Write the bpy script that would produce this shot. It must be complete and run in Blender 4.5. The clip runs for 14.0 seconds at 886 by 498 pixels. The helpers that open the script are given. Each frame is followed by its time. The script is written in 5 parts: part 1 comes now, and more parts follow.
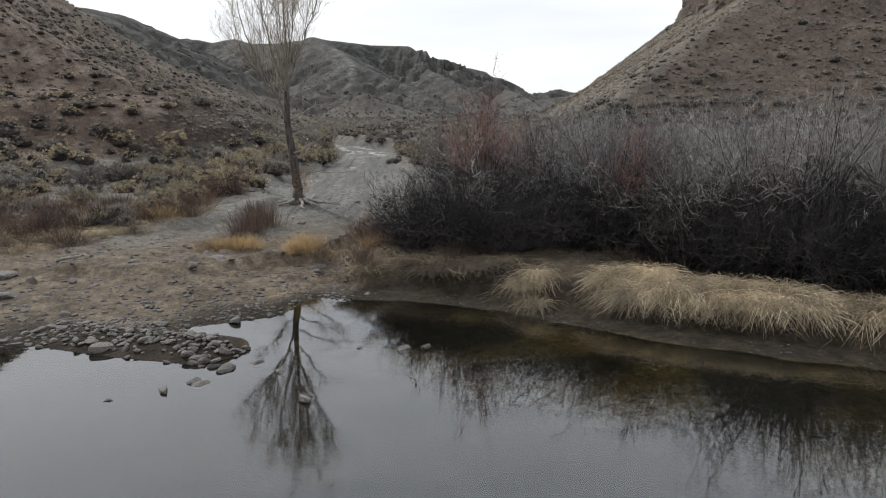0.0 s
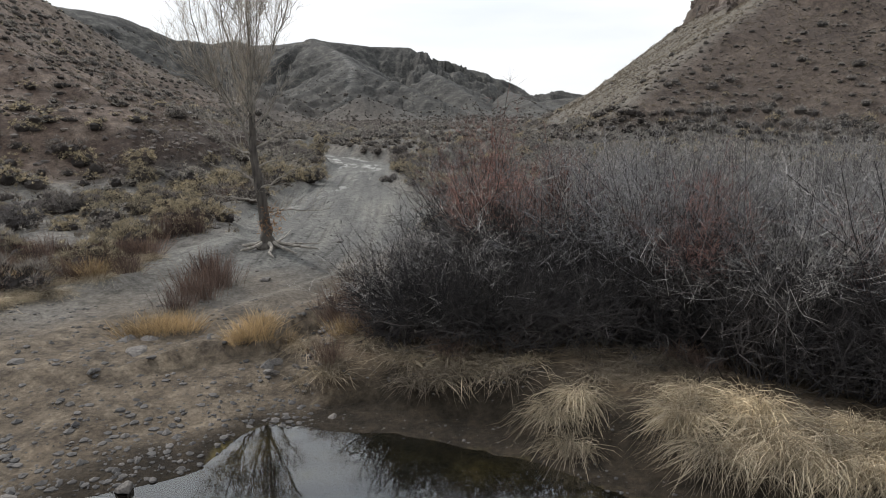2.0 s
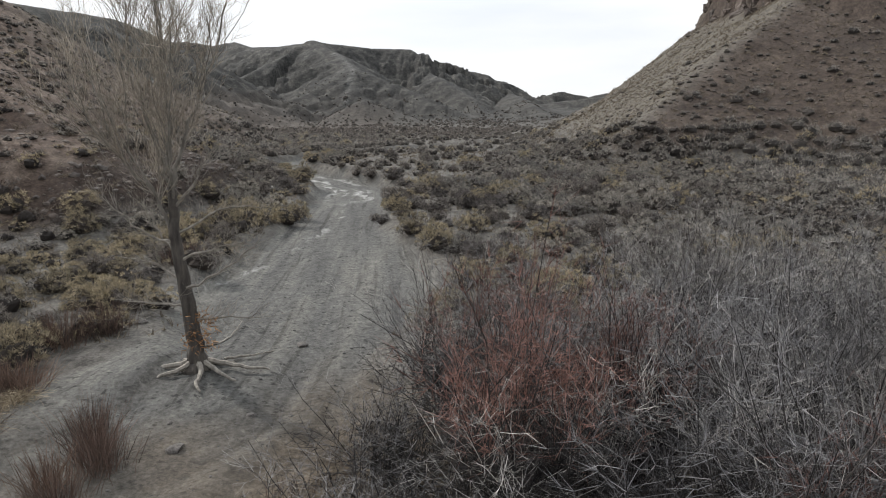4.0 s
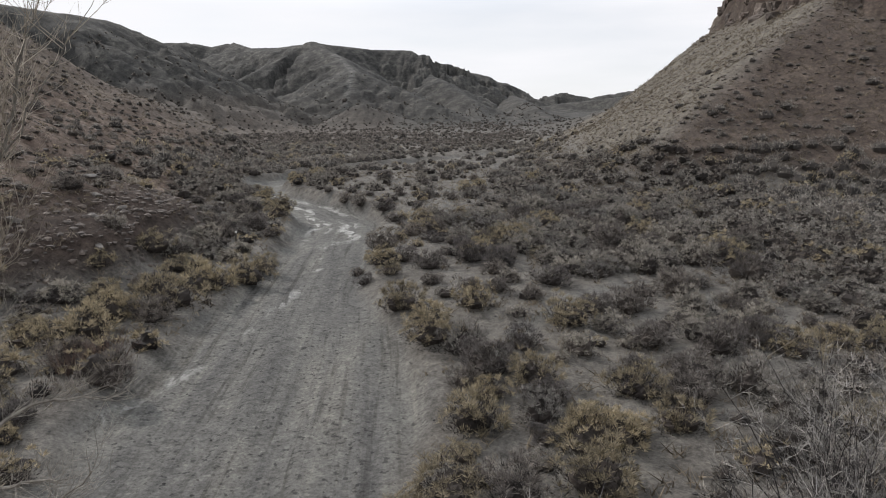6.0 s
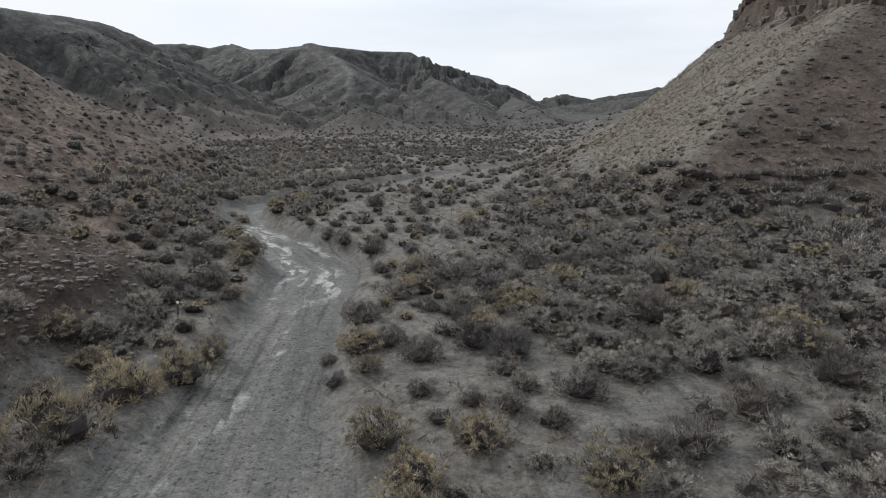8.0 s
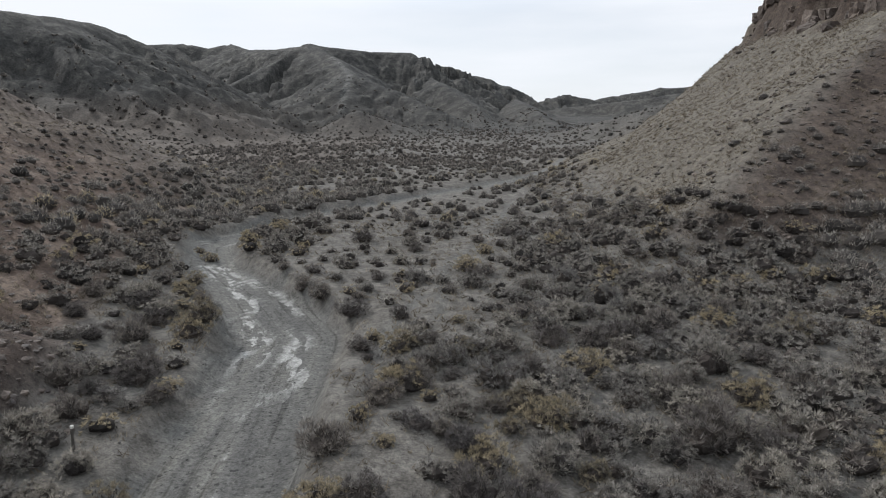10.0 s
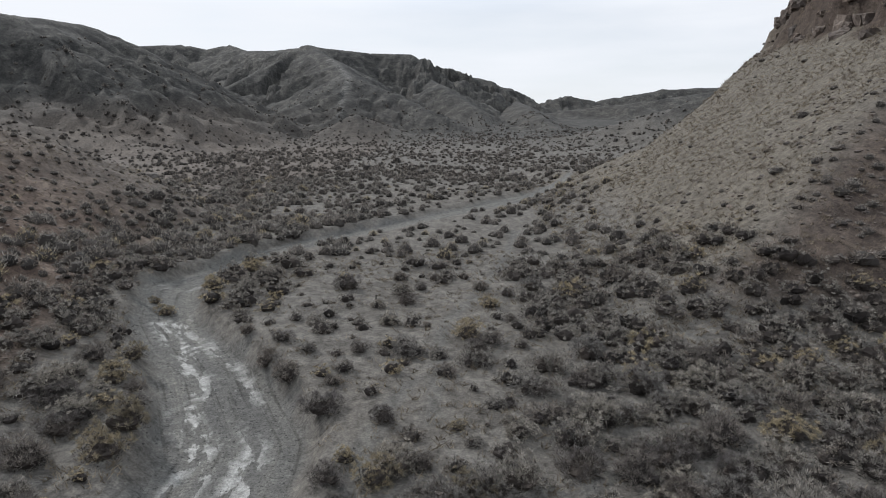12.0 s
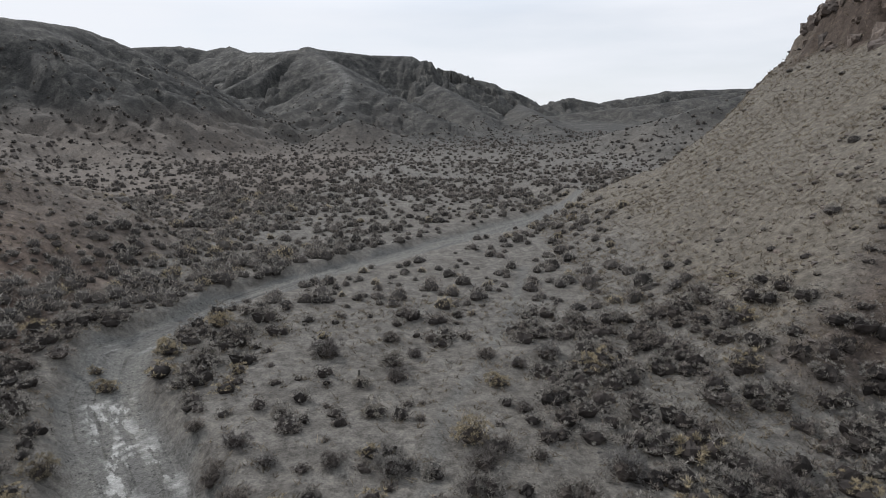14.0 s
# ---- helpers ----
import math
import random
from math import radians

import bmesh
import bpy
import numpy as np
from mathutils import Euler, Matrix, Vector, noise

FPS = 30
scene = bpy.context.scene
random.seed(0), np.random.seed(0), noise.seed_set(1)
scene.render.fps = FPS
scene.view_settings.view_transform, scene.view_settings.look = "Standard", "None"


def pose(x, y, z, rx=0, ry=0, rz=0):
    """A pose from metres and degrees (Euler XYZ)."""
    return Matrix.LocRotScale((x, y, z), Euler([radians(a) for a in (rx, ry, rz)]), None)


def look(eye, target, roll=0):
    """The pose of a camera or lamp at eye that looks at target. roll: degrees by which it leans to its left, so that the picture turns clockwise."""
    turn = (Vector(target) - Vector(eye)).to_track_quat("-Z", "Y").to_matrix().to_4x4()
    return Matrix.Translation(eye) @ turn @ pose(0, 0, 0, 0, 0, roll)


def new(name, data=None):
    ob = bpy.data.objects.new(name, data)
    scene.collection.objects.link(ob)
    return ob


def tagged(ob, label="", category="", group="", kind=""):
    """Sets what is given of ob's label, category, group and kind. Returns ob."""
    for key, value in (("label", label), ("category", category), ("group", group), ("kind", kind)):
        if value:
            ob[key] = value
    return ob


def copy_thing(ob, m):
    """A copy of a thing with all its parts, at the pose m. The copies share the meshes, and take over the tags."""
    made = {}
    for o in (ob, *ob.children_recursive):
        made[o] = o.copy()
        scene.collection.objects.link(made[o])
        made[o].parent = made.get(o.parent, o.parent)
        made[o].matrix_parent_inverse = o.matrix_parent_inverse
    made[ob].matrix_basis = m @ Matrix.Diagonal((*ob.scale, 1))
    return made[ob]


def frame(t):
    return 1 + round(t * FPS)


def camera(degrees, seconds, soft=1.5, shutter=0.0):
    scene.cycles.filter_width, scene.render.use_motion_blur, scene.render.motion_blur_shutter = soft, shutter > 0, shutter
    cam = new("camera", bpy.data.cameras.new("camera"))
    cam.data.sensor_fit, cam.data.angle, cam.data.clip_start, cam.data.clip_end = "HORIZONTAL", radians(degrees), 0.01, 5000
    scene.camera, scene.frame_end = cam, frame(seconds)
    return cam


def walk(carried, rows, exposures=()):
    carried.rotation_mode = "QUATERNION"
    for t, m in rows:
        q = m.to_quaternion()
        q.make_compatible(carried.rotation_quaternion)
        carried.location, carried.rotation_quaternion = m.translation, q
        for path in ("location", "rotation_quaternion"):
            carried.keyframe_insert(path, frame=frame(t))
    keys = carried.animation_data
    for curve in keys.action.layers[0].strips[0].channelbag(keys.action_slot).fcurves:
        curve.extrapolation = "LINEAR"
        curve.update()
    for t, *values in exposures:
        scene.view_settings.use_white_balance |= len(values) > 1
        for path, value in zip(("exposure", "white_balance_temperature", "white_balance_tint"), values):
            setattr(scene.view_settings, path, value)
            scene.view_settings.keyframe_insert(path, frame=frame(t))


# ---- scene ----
cam = camera(68.0, 14.0, soft=1.0)
METRES, EYE, TILT, LEAN, TURN = 58.0, 2.75, -10.0, 0.0, 0.0
ROWS = [
    (0.0, 0.0, 0.0, 0.0, 0.0, 0.0, 0.0),
    (0.5, 0.0002, 0.019, 0.0038, 0.02, 0.02, 0.0),
    (1.0, 0.0006, 0.0406, 0.0084, 0.04, 0.04, 0.02),
    (1.5, 0.0008, 0.0662, 0.0149, 0.06, 0.04, 0.05),
    (2.0, 0.0011, 0.0936, 0.0219, 0.07, 0.05, 0.06),
    (2.5, 0.0015, 0.1237, 0.03, 0.09, 0.05, 0.08),
    (3.0, 0.0016, 0.1544, 0.0394, 0.11, 0.07, 0.09),
    (5.5, 0.0044, 0.3239, 0.0869, 0.22, 0.08, 0.06),
    (6.0, 0.0051, 0.3591, 0.0966, 0.23, 0.08, 0.05),
    (6.5, 0.0057, 0.3958, 0.1066, 0.24, 0.08, 0.03),
    (7.0, 0.0062, 0.432, 0.1162, 0.24, 0.07, 0.01),
    (7.5, 0.0068, 0.4692, 0.1263, 0.25, 0.09, 0.01),
    (8.0, 0.0073, 0.5061, 0.136, 0.24, 0.1, 0.02),
    (10.5, 0.0113, 0.6976, 0.1872, 0.32, 0.07, -0.01),
    (11.0, 0.0118, 0.7362, 0.1975, 0.32, 0.07, -0.02),
    (11.5, 0.0123, 0.7761, 0.2079, 0.33, 0.08, -0.04),
    (12.0, 0.0127, 0.8143, 0.2179, 0.34, 0.09, -0.06),
    (12.5, 0.0132, 0.8533, 0.2285, 0.36, 0.09, -0.07),
    (13.0, 0.0136, 0.8918, 0.2388, 0.38, 0.11, -0.09),
    (13.5, 0.0138, 0.928, 0.249, 0.4, 0.11, -0.12),
    (14.0, 0.0143, 0.9655, 0.2597, 0.43, 0.12, -0.14),
]
walk(cam, [(t, pose(0, 0, EYE, TILT, LEAN, TURN) @ pose(METRES * x, METRES * 0.6036 * y, METRES * z, 90 + pitch * 1.5, roll, yaw * 1.5)) for t, x, y, z, yaw, pitch, roll in ROWS],
     exposures=[(0.0, 0.17, 6600, 10), (3.0, 0.2, 6560, 10), (5.0, 0.1, 6620, 11), (6.0, 0.03, 6600, 12), (6.6, 0.0, 6340, 10), (10.5, 0, 6330, 10), (14, -0.08, 6340, 11)])

# ---- light: a bright, thinly clouded sky with a veiled sun from ahead and to the left ----
SUN_WAY = Vector((-0.60, 0.52, 0.61)).normalized()
world = bpy.data.worlds.new("sky")
scene.world = world
world.use_nodes = True
wn, wl = world.node_tree.nodes, world.node_tree.links
wn.clear()
w_out = wn.new("ShaderNodeOutputWorld")
w_bg = wn.new("ShaderNodeBackground")
w_sky = wn.new("ShaderNodeTexSky")
w_sky.sky_type, w_sky.sun_disc = "NISHITA", False
w_sky.sun_elevation = math.asin(SUN_WAY.z)
w_sky.sun_rotation = math.atan2(SUN_WAY.x, SUN_WAY.y)
w_co = wn.new("ShaderNodeTexCoord")
w_map = wn.new("ShaderNodeMapping")
w_map.inputs["Scale"].default_value = (1.6, 1.6, 9.0)
w_noise = wn.new("ShaderNodeTexNoise")
w_noise.inputs["Scale"].default_value, w_noise.inputs["Detail"].default_value = 1.7, 6
w_ramp = wn.new("ShaderNodeValToRGB")
w_ramp.color_ramp.elements[0].position, w_ramp.color_ramp.elements[0].color = 0.30, (0.72, 0.72, 0.72, 1)
w_ramp.color_ramp.elements[1].position, w_ramp.color_ramp.elements[1].color = 0.62, (0.97, 0.97, 0.97, 1)
w_mix = wn.new("ShaderNodeMix")
w_mix.data_type = "RGBA"
w_mix.inputs["B"].default_value = (9.35, 9.55, 9.9, 1)
wl.new(w_co.outputs["Generated"], w_map.inputs["Vector"])
wl.new(w_map.outputs["Vector"], w_noise.inputs["Vector"])
wl.new(w_noise.outputs["Fac"], w_ramp.inputs["Fac"])
wl.new(w_ramp.outputs["Color"], w_mix.inputs["Factor"])
wl.new(w_sky.outputs["Color"], w_mix.inputs["A"])
w_sep = wn.new("ShaderNodeSeparateXYZ")
w_tint = wn.new("ShaderNodeValToRGB")
while len(w_tint.color_ramp.elements) < 4:
    w_tint.color_ramp.elements.new(0.5)
for stop, (height_up, colour) in zip(w_tint.color_ramp.elements, ((0.17, (0.70, 0.70, 0.70)), (0.30, (0.97, 0.98, 0.99)), (0.46, (0.89, 0.92, 0.94)), (0.75, (0.85, 0.90, 0.93)))):
    stop.position, stop.color = height_up, (*colour, 1)
w_gain = wn.new("ShaderNodeVectorMath")
w_gain.operation = "SCALE"
w_gain.inputs["Scale"].default_value = 1 / 0.70
w_mul = wn.new("ShaderNodeVectorMath")
w_mul.operation = "MULTIPLY"
wl.new(w_co.outputs["Generated"], w_sep.inputs["Vector"])
wl.new(w_sep.outputs["Z"], w_tint.inputs["Fac"])
wl.new(w_mix.outputs["Result"], w_mul.inputs[0])
wl.new(w_tint.outputs["Color"], w_gain.inputs[0])
wl.new(w_gain.outputs["Vector"], w_mul.inputs[1])
wl.new(w_mul.outputs["Vector"], w_bg.inputs["Color"])
w_bg.inputs["Strength"].default_value = 0.10
wl.new(w_bg.outputs["Background"], w_out.inputs["Surface"])
sun = new("sun", bpy.data.lights.new("sun", "SUN"))
sun.data.energy, sun.data.angle, sun.data.color = 3.4, radians(4), (1.0, 0.972, 0.93)
sun.matrix_world = look((0, 0, 60), Vector((0, 0, 60)) - SUN_WAY)
scene.view_settings.exposure = 0.0


# ---- materials ----
def nodes_of(name):
    m = bpy.data.materials.new(name)
    m.use_nodes = True
    return m, m.node_tree.nodes, m.node_tree.links, m.node_tree.nodes["Principled BSDF"]


def tex(n, l, scale, detail=4, coords="Object", rough=0.55, stretch=None):
    co = n.new("ShaderNodeTexCoord")
    t = n.new("ShaderNodeTexNoise")
    t.inputs["Scale"].default_value, t.inputs["Detail"].default_value, t.inputs["Roughness"].default_value = scale, detail, rough
    if stretch:
        mp = n.new("ShaderNodeMapping")
        mp.inputs["Scale"].default_value = stretch
        l.new(co.outputs[coords], mp.inputs["Vector"])
        l.new(mp.outputs["Vector"], t.inputs["Vector"])
    else:
        l.new(co.outputs[coords], t.inputs["Vector"])
    return t.outputs["Fac"]


def ramp(n, l, source, stops):
    r = n.new("ShaderNodeValToRGB")
    e = r.color_ramp.elements
    while len(e) < len(stops):
        e.new(0.5)
    for k, (p, c) in enumerate(stops):
        e[k].position, e[k].color = p, (*c, 1)
    l.new(source, r.inputs["Fac"])
    return r.outputs["Color"]


def mixed(n, l, fac, a, b, mode="MIX"):
    m = n.new("ShaderNodeMix")
    m.data_type, m.blend_type = "RGBA", mode
    for key, v in (("Factor", fac), ("A", a), ("B", b)):
        if isinstance(v, (int, float)):
            m.inputs[key].default_value = v
        elif isinstance(v, tuple):
            m.inputs[key].default_value = (*v, 1)
        else:
            l.new(v, m.inputs[key])
    return m.outputs["Result"]


def bump(n, l, bsdf, height, strength, distance):
    b = n.new("ShaderNodeBump")
    b.inputs["Strength"].default_value, b.inputs["Distance"].default_value = strength, distance
    l.new(height, b.inputs["Height"])
    l.new(b.outputs["Normal"], bsdf.inputs["Normal"])


def plant_material(name, low, high, rough=0.9, patch=0.9, thin=0.0):
    """Twigs or leaves: colours differ from blade to blade and, in wider patches, from plant to plant."""
    m, n, l, b = nodes_of(name)
    geo = n.new("ShaderNodeNewGeometry")
    info = n.new("ShaderNodeObjectInfo")
    c = ramp(n, l, geo.outputs["Random Per Island"], [(0.0, low), (1.0, high)])
    co = n.new("ShaderNodeTexNoise")
    co.inputs["Scale"].default_value, co.inputs["Detail"].default_value = patch, 1.5
    l.new(geo.outputs["Position"], co.inputs["Vector"])
    c = mixed(n, l, 1.0, c, ramp(n, l, co.outputs["Fac"], [(0.32, (0.50, 0.49, 0.485)), (0.5, (0.84, 0.825, 0.80)), (0.68, (1.2, 1.18, 1.14))]), "MULTIPLY")
    c = mixed(n, l, 1.0, c, ramp(n, l, info.outputs["Random"], [(0.0, (0.72, 0.72, 0.75)), (1.0, (1.25, 1.21, 1.14))]), "MULTIPLY")
    l.new(c, b.inputs["Base Color"])
    b.inputs["Roughness"].default_value = rough
    b.inputs["Specular IOR Level"].default_value = 0.2
    if thin:
        glow, mix = n.new("ShaderNodeBsdfTranslucent"), n.new("ShaderNodeMixShader")
        l.new(c, glow.inputs["Color"])
        mix.inputs["Fac"].default_value = thin
        l.new(b.outputs["BSDF"], mix.inputs[1])
        l.new(glow.outputs["BSDF"], mix.inputs[2])
        l.new(mix.outputs["Shader"], n["Material Output"].inputs["Surface"])
    return m


def bark_material(name, low, high, scale=14):
    m, n, l, b = nodes_of(name)
    f = tex(n, l, scale, 6, stretch=(1, 1, 0.22))
    l.new(ramp(n, l, f, [(0.3, low), (0.68, high)]), b.inputs["Base Color"])
    b.inputs["Roughness"].default_value = 0.92
    bump(n, l, b, f, 0.8, 0.02)
    return m


def stone_material(name, low, high):
    m, n, l, b = nodes_of(name)
    info = n.new("ShaderNodeObjectInfo")
    geo = n.new("ShaderNodeNewGeometry")
    f = tex(n, l, 9, 8)
    c = ramp(n, l, f, [(0.3, low), (0.7, high)])
    c = mixed(n, l, 1.0, c, ramp(n, l, geo.outputs["Random Per Island"], [(0.0, (0.6, 0.6, 0.62)), (0.5, (0.95, 0.93, 0.92)), (1.0, (1.35, 1.3, 1.25))]), "MULTIPLY")
    c = mixed(n, l, 1.0, c, ramp(n, l, info.outputs["Random"], [(0.0, (0.7, 0.7, 0.7)), (1.0, (1.2, 1.17, 1.12))]), "MULTIPLY")
    l.new(c, b.inputs["Base Color"])
    b.inputs["Roughness"].default_value = 0.85
    bump(n, l, b, f, 0.5, 0.02)
    return m


def attribute(n, name):
    a = n.new("ShaderNodeAttribute")
    a.attribute_name = name
    return a.outputs["Fac"]


def ground_material():
    m, n, l, b = nodes_of("desert_ground")
    big, mid, fine = tex(n, l, 0.05, 6), tex(n, l, 0.9, 8), tex(n, l, 14, 8, rough=0.7)
    soil = ramp(n, l, mid, [(0.28, (0.100, 0.091, 0.082)), (0.5, (0.155, 0.143, 0.129)), (0.75, (0.224, 0.209, 0.191))])
    soil = mixed(n, l, ramp(n, l, big, [(0.4, (0, 0, 0)), (0.62, (1, 1, 1))]), soil, mixed(n, l, 0.5, soil, (0.15, 0.134, 0.116)))
    rubble = ramp(n, l, tex(n, l, 0.35, 10, rough=0.75), [(0.32, (0.052, 0.036, 0.029)), (0.5, (0.128, 0.092, 0.073)), (0.68, (0.26, 0.203, 0.163))])
    c = mixed(n, l, attribute(n, "rubble"), soil, rubble)
    far = ramp(n, l, tex(n, l, 0.16, 12, rough=0.74), [(0.32, (0.026, 0.026, 0.026)), (0.5, (0.062, 0.060, 0.057)), (0.68, (0.135, 0.128, 0.116))])
    far = mixed(n, l, 1.0, far, ramp(n, l, tex(n, l, 0.55, 8, rough=0.8), [(0.36, (0.5, 0.5, 0.5)), (0.52, (1.05, 1.05, 1.04)), (0.66, (1.4, 1.38, 1.34))]), "MULTIPLY")
    c = mixed(n, l, attribute(n, "far"), c, far)
    grass = ramp(n, l, tex(n, l, 1.6, 8, rough=0.7), [(0.3, (0.100, 0.086, 0.069)), (0.55, (0.166, 0.145, 0.117)), (0.75, (0.235, 0.207, 0.167))])
    c = mixed(n, l, attribute(n, "drygrass"), c, grass)
    gravel = ramp(n, l, tex(n, l, 5, 10, rough=0.75), [(0.28, (0.096, 0.093, 0.087)), (0.5, (0.158, 0.153, 0.143)), (0.75, (0.235, 0.228, 0.211))])
    gravel = mixed(n, l, 1.0, gravel, ramp(n, l, attribute(n, "streak"), [(0.0, (0.74, 0.74, 0.76)), (0.5, (1.0, 1.0, 1.0)), (1.0, (1.28, 1.26, 1.22))]), "MULTIPLY")
    gravel = mixed(n, l, 1.0, gravel, ramp(n, l, tex(n, l, 7.5, 3, rough=0.5), [(0.33, (0.45, 0.45, 0.46)), (0.40, (1, 1, 1)), (0.66, (1.0, 1.0, 1.0)), (0.72, (1.3, 1.29, 1.26))]), "MULTIPLY")
    c = mixed(n, l, attribute(n, "track"), c, gravel)
    place = n.new("ShaderNodeCombineXYZ")
    l.new(attribute(n, "across"), place.inputs["X"])
    l.new(attribute(n, "arc"), place.inputs["Y"])

    def flowing(scale, stretch, detail):
        mp, t = n.new("ShaderNodeMapping"), n.new("ShaderNodeTexNoise")
        mp.inputs["Scale"].default_value = stretch
        t.inputs["Scale"].default_value, t.inputs["Detail"].default_value, t.inputs["Roughness"].default_value = scale, detail, 0.62
        l.new(place.outputs["Vector"], mp.inputs["Vector"])
        l.new(mp.outputs["Vector"], t.inputs["Vector"])
        return t.outputs["Fac"]

    ruts = ramp(n, l, flowing(4.2, (1.0, 0.03, 1), 6), [(0.36, (0.62, 0.61, 0.60)), (0.46, (0.98, 0.98, 0.98)), (0.56, (1.0, 1.0, 1.0)), (0.66, (1.22, 1.21, 1.18))])
    c = mixed(n, l, attribute(n, "track"), c, mixed(n, l, 1.0, c, ruts, "MULTIPLY"))
    crust = ramp(n, l, tex(n, l, 2.2, 6, rough=0.6), [(0.40, (0.30, 0.295, 0.28)), (0.55, (0.52, 0.51, 0.485))])
    broken = ramp(n, l, flowing(1.3, (1.5, 0.42, 1), 9), [(0.49, (0.03, 0.03, 0.03)), (0.54, (1, 1, 1))])
    c = mixed(n, l, mixed(n, l, 1.0, attribute(n, "crust"), broken, "MULTIPLY"), c, crust)
    # dark cut bank and cliff, plus painted shade on the right hill's river face
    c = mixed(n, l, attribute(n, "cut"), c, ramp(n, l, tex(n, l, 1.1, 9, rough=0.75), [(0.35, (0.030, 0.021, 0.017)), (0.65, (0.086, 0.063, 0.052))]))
    mud = ramp(n, l, tex(n, l, 3.0, 9, rough=0.72), [(0.30, (0.052, 0.037, 0.025)), (0.48, (0.130, 0.097, 0.065)), (0.70, (0.235, 0.187, 0.135))])
    c = mixed(n, l, attribute(n, "mud"), c, mud)
    wet = ramp(n, l, tex(n, l, 2.5, 8, rough=0.7), [(0.3, (0.016, 0.012, 0.008)), (0.7, (0.050, 0.038, 0.026))])
    c = mixed(n, l, attribute(n, "wet"), c, wet)
    c = mixed(n, l, attribute(n, "algae"), c, (0.27, 0.215, 0.075))
    c = mixed(n, l, 1.0, c, ramp(n, l, fine, [(0.25, (0.30, 0.29, 0.285)), (0.5, (0.70, 0.70, 0.70)), (0.8, (1.10, 1.10, 1.09))]), "MULTIPLY")
    speck = tex(n, l, 2.6, 7, rough=0.8)
    calm = n.new("ShaderNodeMapRange")
    calm.inputs["To Min"].default_value, calm.inputs["To Max"].default_value = 1.0, 0.35
    l.new(attribute(n, "track"), calm.inputs["Value"])
    c = mixed(n, l, calm.outputs["Result"], c, ramp(n, l, speck, [(0.36, (0.50, 0.49, 0.48)), (0.5, (1.0, 1.0, 1.0)), (0.64, (1.42, 1.41, 1.37))]), "MULTIPLY")
    l.new(c, b.inputs["Base Color"])
    b.inputs["Roughness"].default_value = 0.95
    b.inputs["Specular IOR Level"].default_value = 0.15
    bump(n, l, b, mixed(n, l, 0.3, fine, speck), 1.0, 0.07)
    return m


def water_material():
    m, n, l, b = nodes_of("still_water")
    n.remove(b)
    out = n["Material Output"]
    clear, gloss, mix, fr = n.new("ShaderNodeBsdfTransparent"), n.new("ShaderNodeBsdfGlossy"), n.new("ShaderNodeMixShader"), n.new("ShaderNodeFresnel")
    clear.inputs["Color"].default_value = (0.84, 0.78, 0.55, 1)
    gloss.inputs["Roughness"].default_value = 0.03
    fr.inputs["IOR"].default_value = 2.0
    f = tex(n, l, 1.6, 1.5, stretch=(1, 2.6, 1))
    bp = n.new("ShaderNodeBump")
    bp.inputs["Strength"].default_value, bp.inputs["Distance"].default_value = 0.03, 0.03
    l.new(f, bp.inputs["Height"])
    l.new(bp.outputs["Normal"], gloss.inputs["Normal"])
    l.new(bp.outputs["Normal"], fr.inputs["Normal"])
    l.new(fr.outputs["Fac"], mix.inputs["Fac"])
    silt, murk = n.new("ShaderNodeBsdfDiffuse"), n.new("ShaderNodeMixShader")
    silt.inputs["Color"].default_value = (0.045, 0.047, 0.040, 1)
    l.new(ramp(n, l, tex(n, l, 0.35, 4), [(0.35, (0.02, 0.02, 0.02)), (0.7, (0.15, 0.15, 0.15))]), murk.inputs["Fac"])
    l.new(clear.outputs["BSDF"], murk.inputs[1])
    l.new(silt.outputs["BSDF"], murk.inputs[2])
    l.new(murk.outputs["Shader"], mix.inputs[1])
    l.new(gloss.outputs["BSDF"], mix.inputs[2])
    l.new(mix.outputs["Shader"], out.inputs["Surface"])
    return m


GROUND = ground_material()
WATER = water_material()
SAGE = plant_material("sagebrush_leaves", (0.165, 0.157, 0.147), (0.385, 0.367, 0.341), patch=5.0, thin=0.25)
# both wood colours are darkened to stand for shade inside the shrubs
SAGE_SHADED_WOOD = plant_material("sagebrush_shaded_wood", (0.024, 0.0205, 0.019), (0.058, 0.050, 0.046))
SCRUB_SHADED_HEART = plant_material("far_scrub_wood", (0.034, 0.031, 0.0295), (0.072, 0.065, 0.061))
RABBIT = plant_material("rabbitbrush_tops", (0.17, 0.147, 0.107), (0.42, 0.368, 0.268), patch=5.0, thin=0.3)
GREASE = plant_material("bare_brush_twigs", (0.098, 0.090, 0.087), (0.245, 0.226, 0.215), patch=5.0, thin=0.2)
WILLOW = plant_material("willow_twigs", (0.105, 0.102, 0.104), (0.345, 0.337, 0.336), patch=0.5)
# stems and inner twigs: the thicket's inner shade is put into this colour
WILLOW_SHADED = plant_material("willow_shaded_stems", (0.017, 0.0155, 0.017), (0.066, 0.060, 0.060))
WILLOW_RED = plant_material("red_willow_twigs", (0.11, 0.058, 0.050), (0.30, 0.175, 0.15))
STRAW = plant_material("dry_grass_blades", (0.20, 0.163, 0.115), (0.60, 0.52, 0.39), patch=2.2, thin=0.3)
STRAW_GOLD = plant_material("golden_grass_blades", (0.20, 0.142, 0.078), (0.46, 0.345, 0.205), patch=2.2, thin=0.3)
BARK = bark_material("cottonwood_bark", (0.022, 0.018, 0.015), (0.080, 0.068, 0.057))
LIMB_BARK = bark_material("cottonwood_limb_bark", (0.085, 0.075, 0.062), (0.20, 0.18, 0.155))
PALE_WOOD = bark_material("pale_branch_wood", (0.12, 0.105, 0.09), (0.29, 0.26, 0.22))
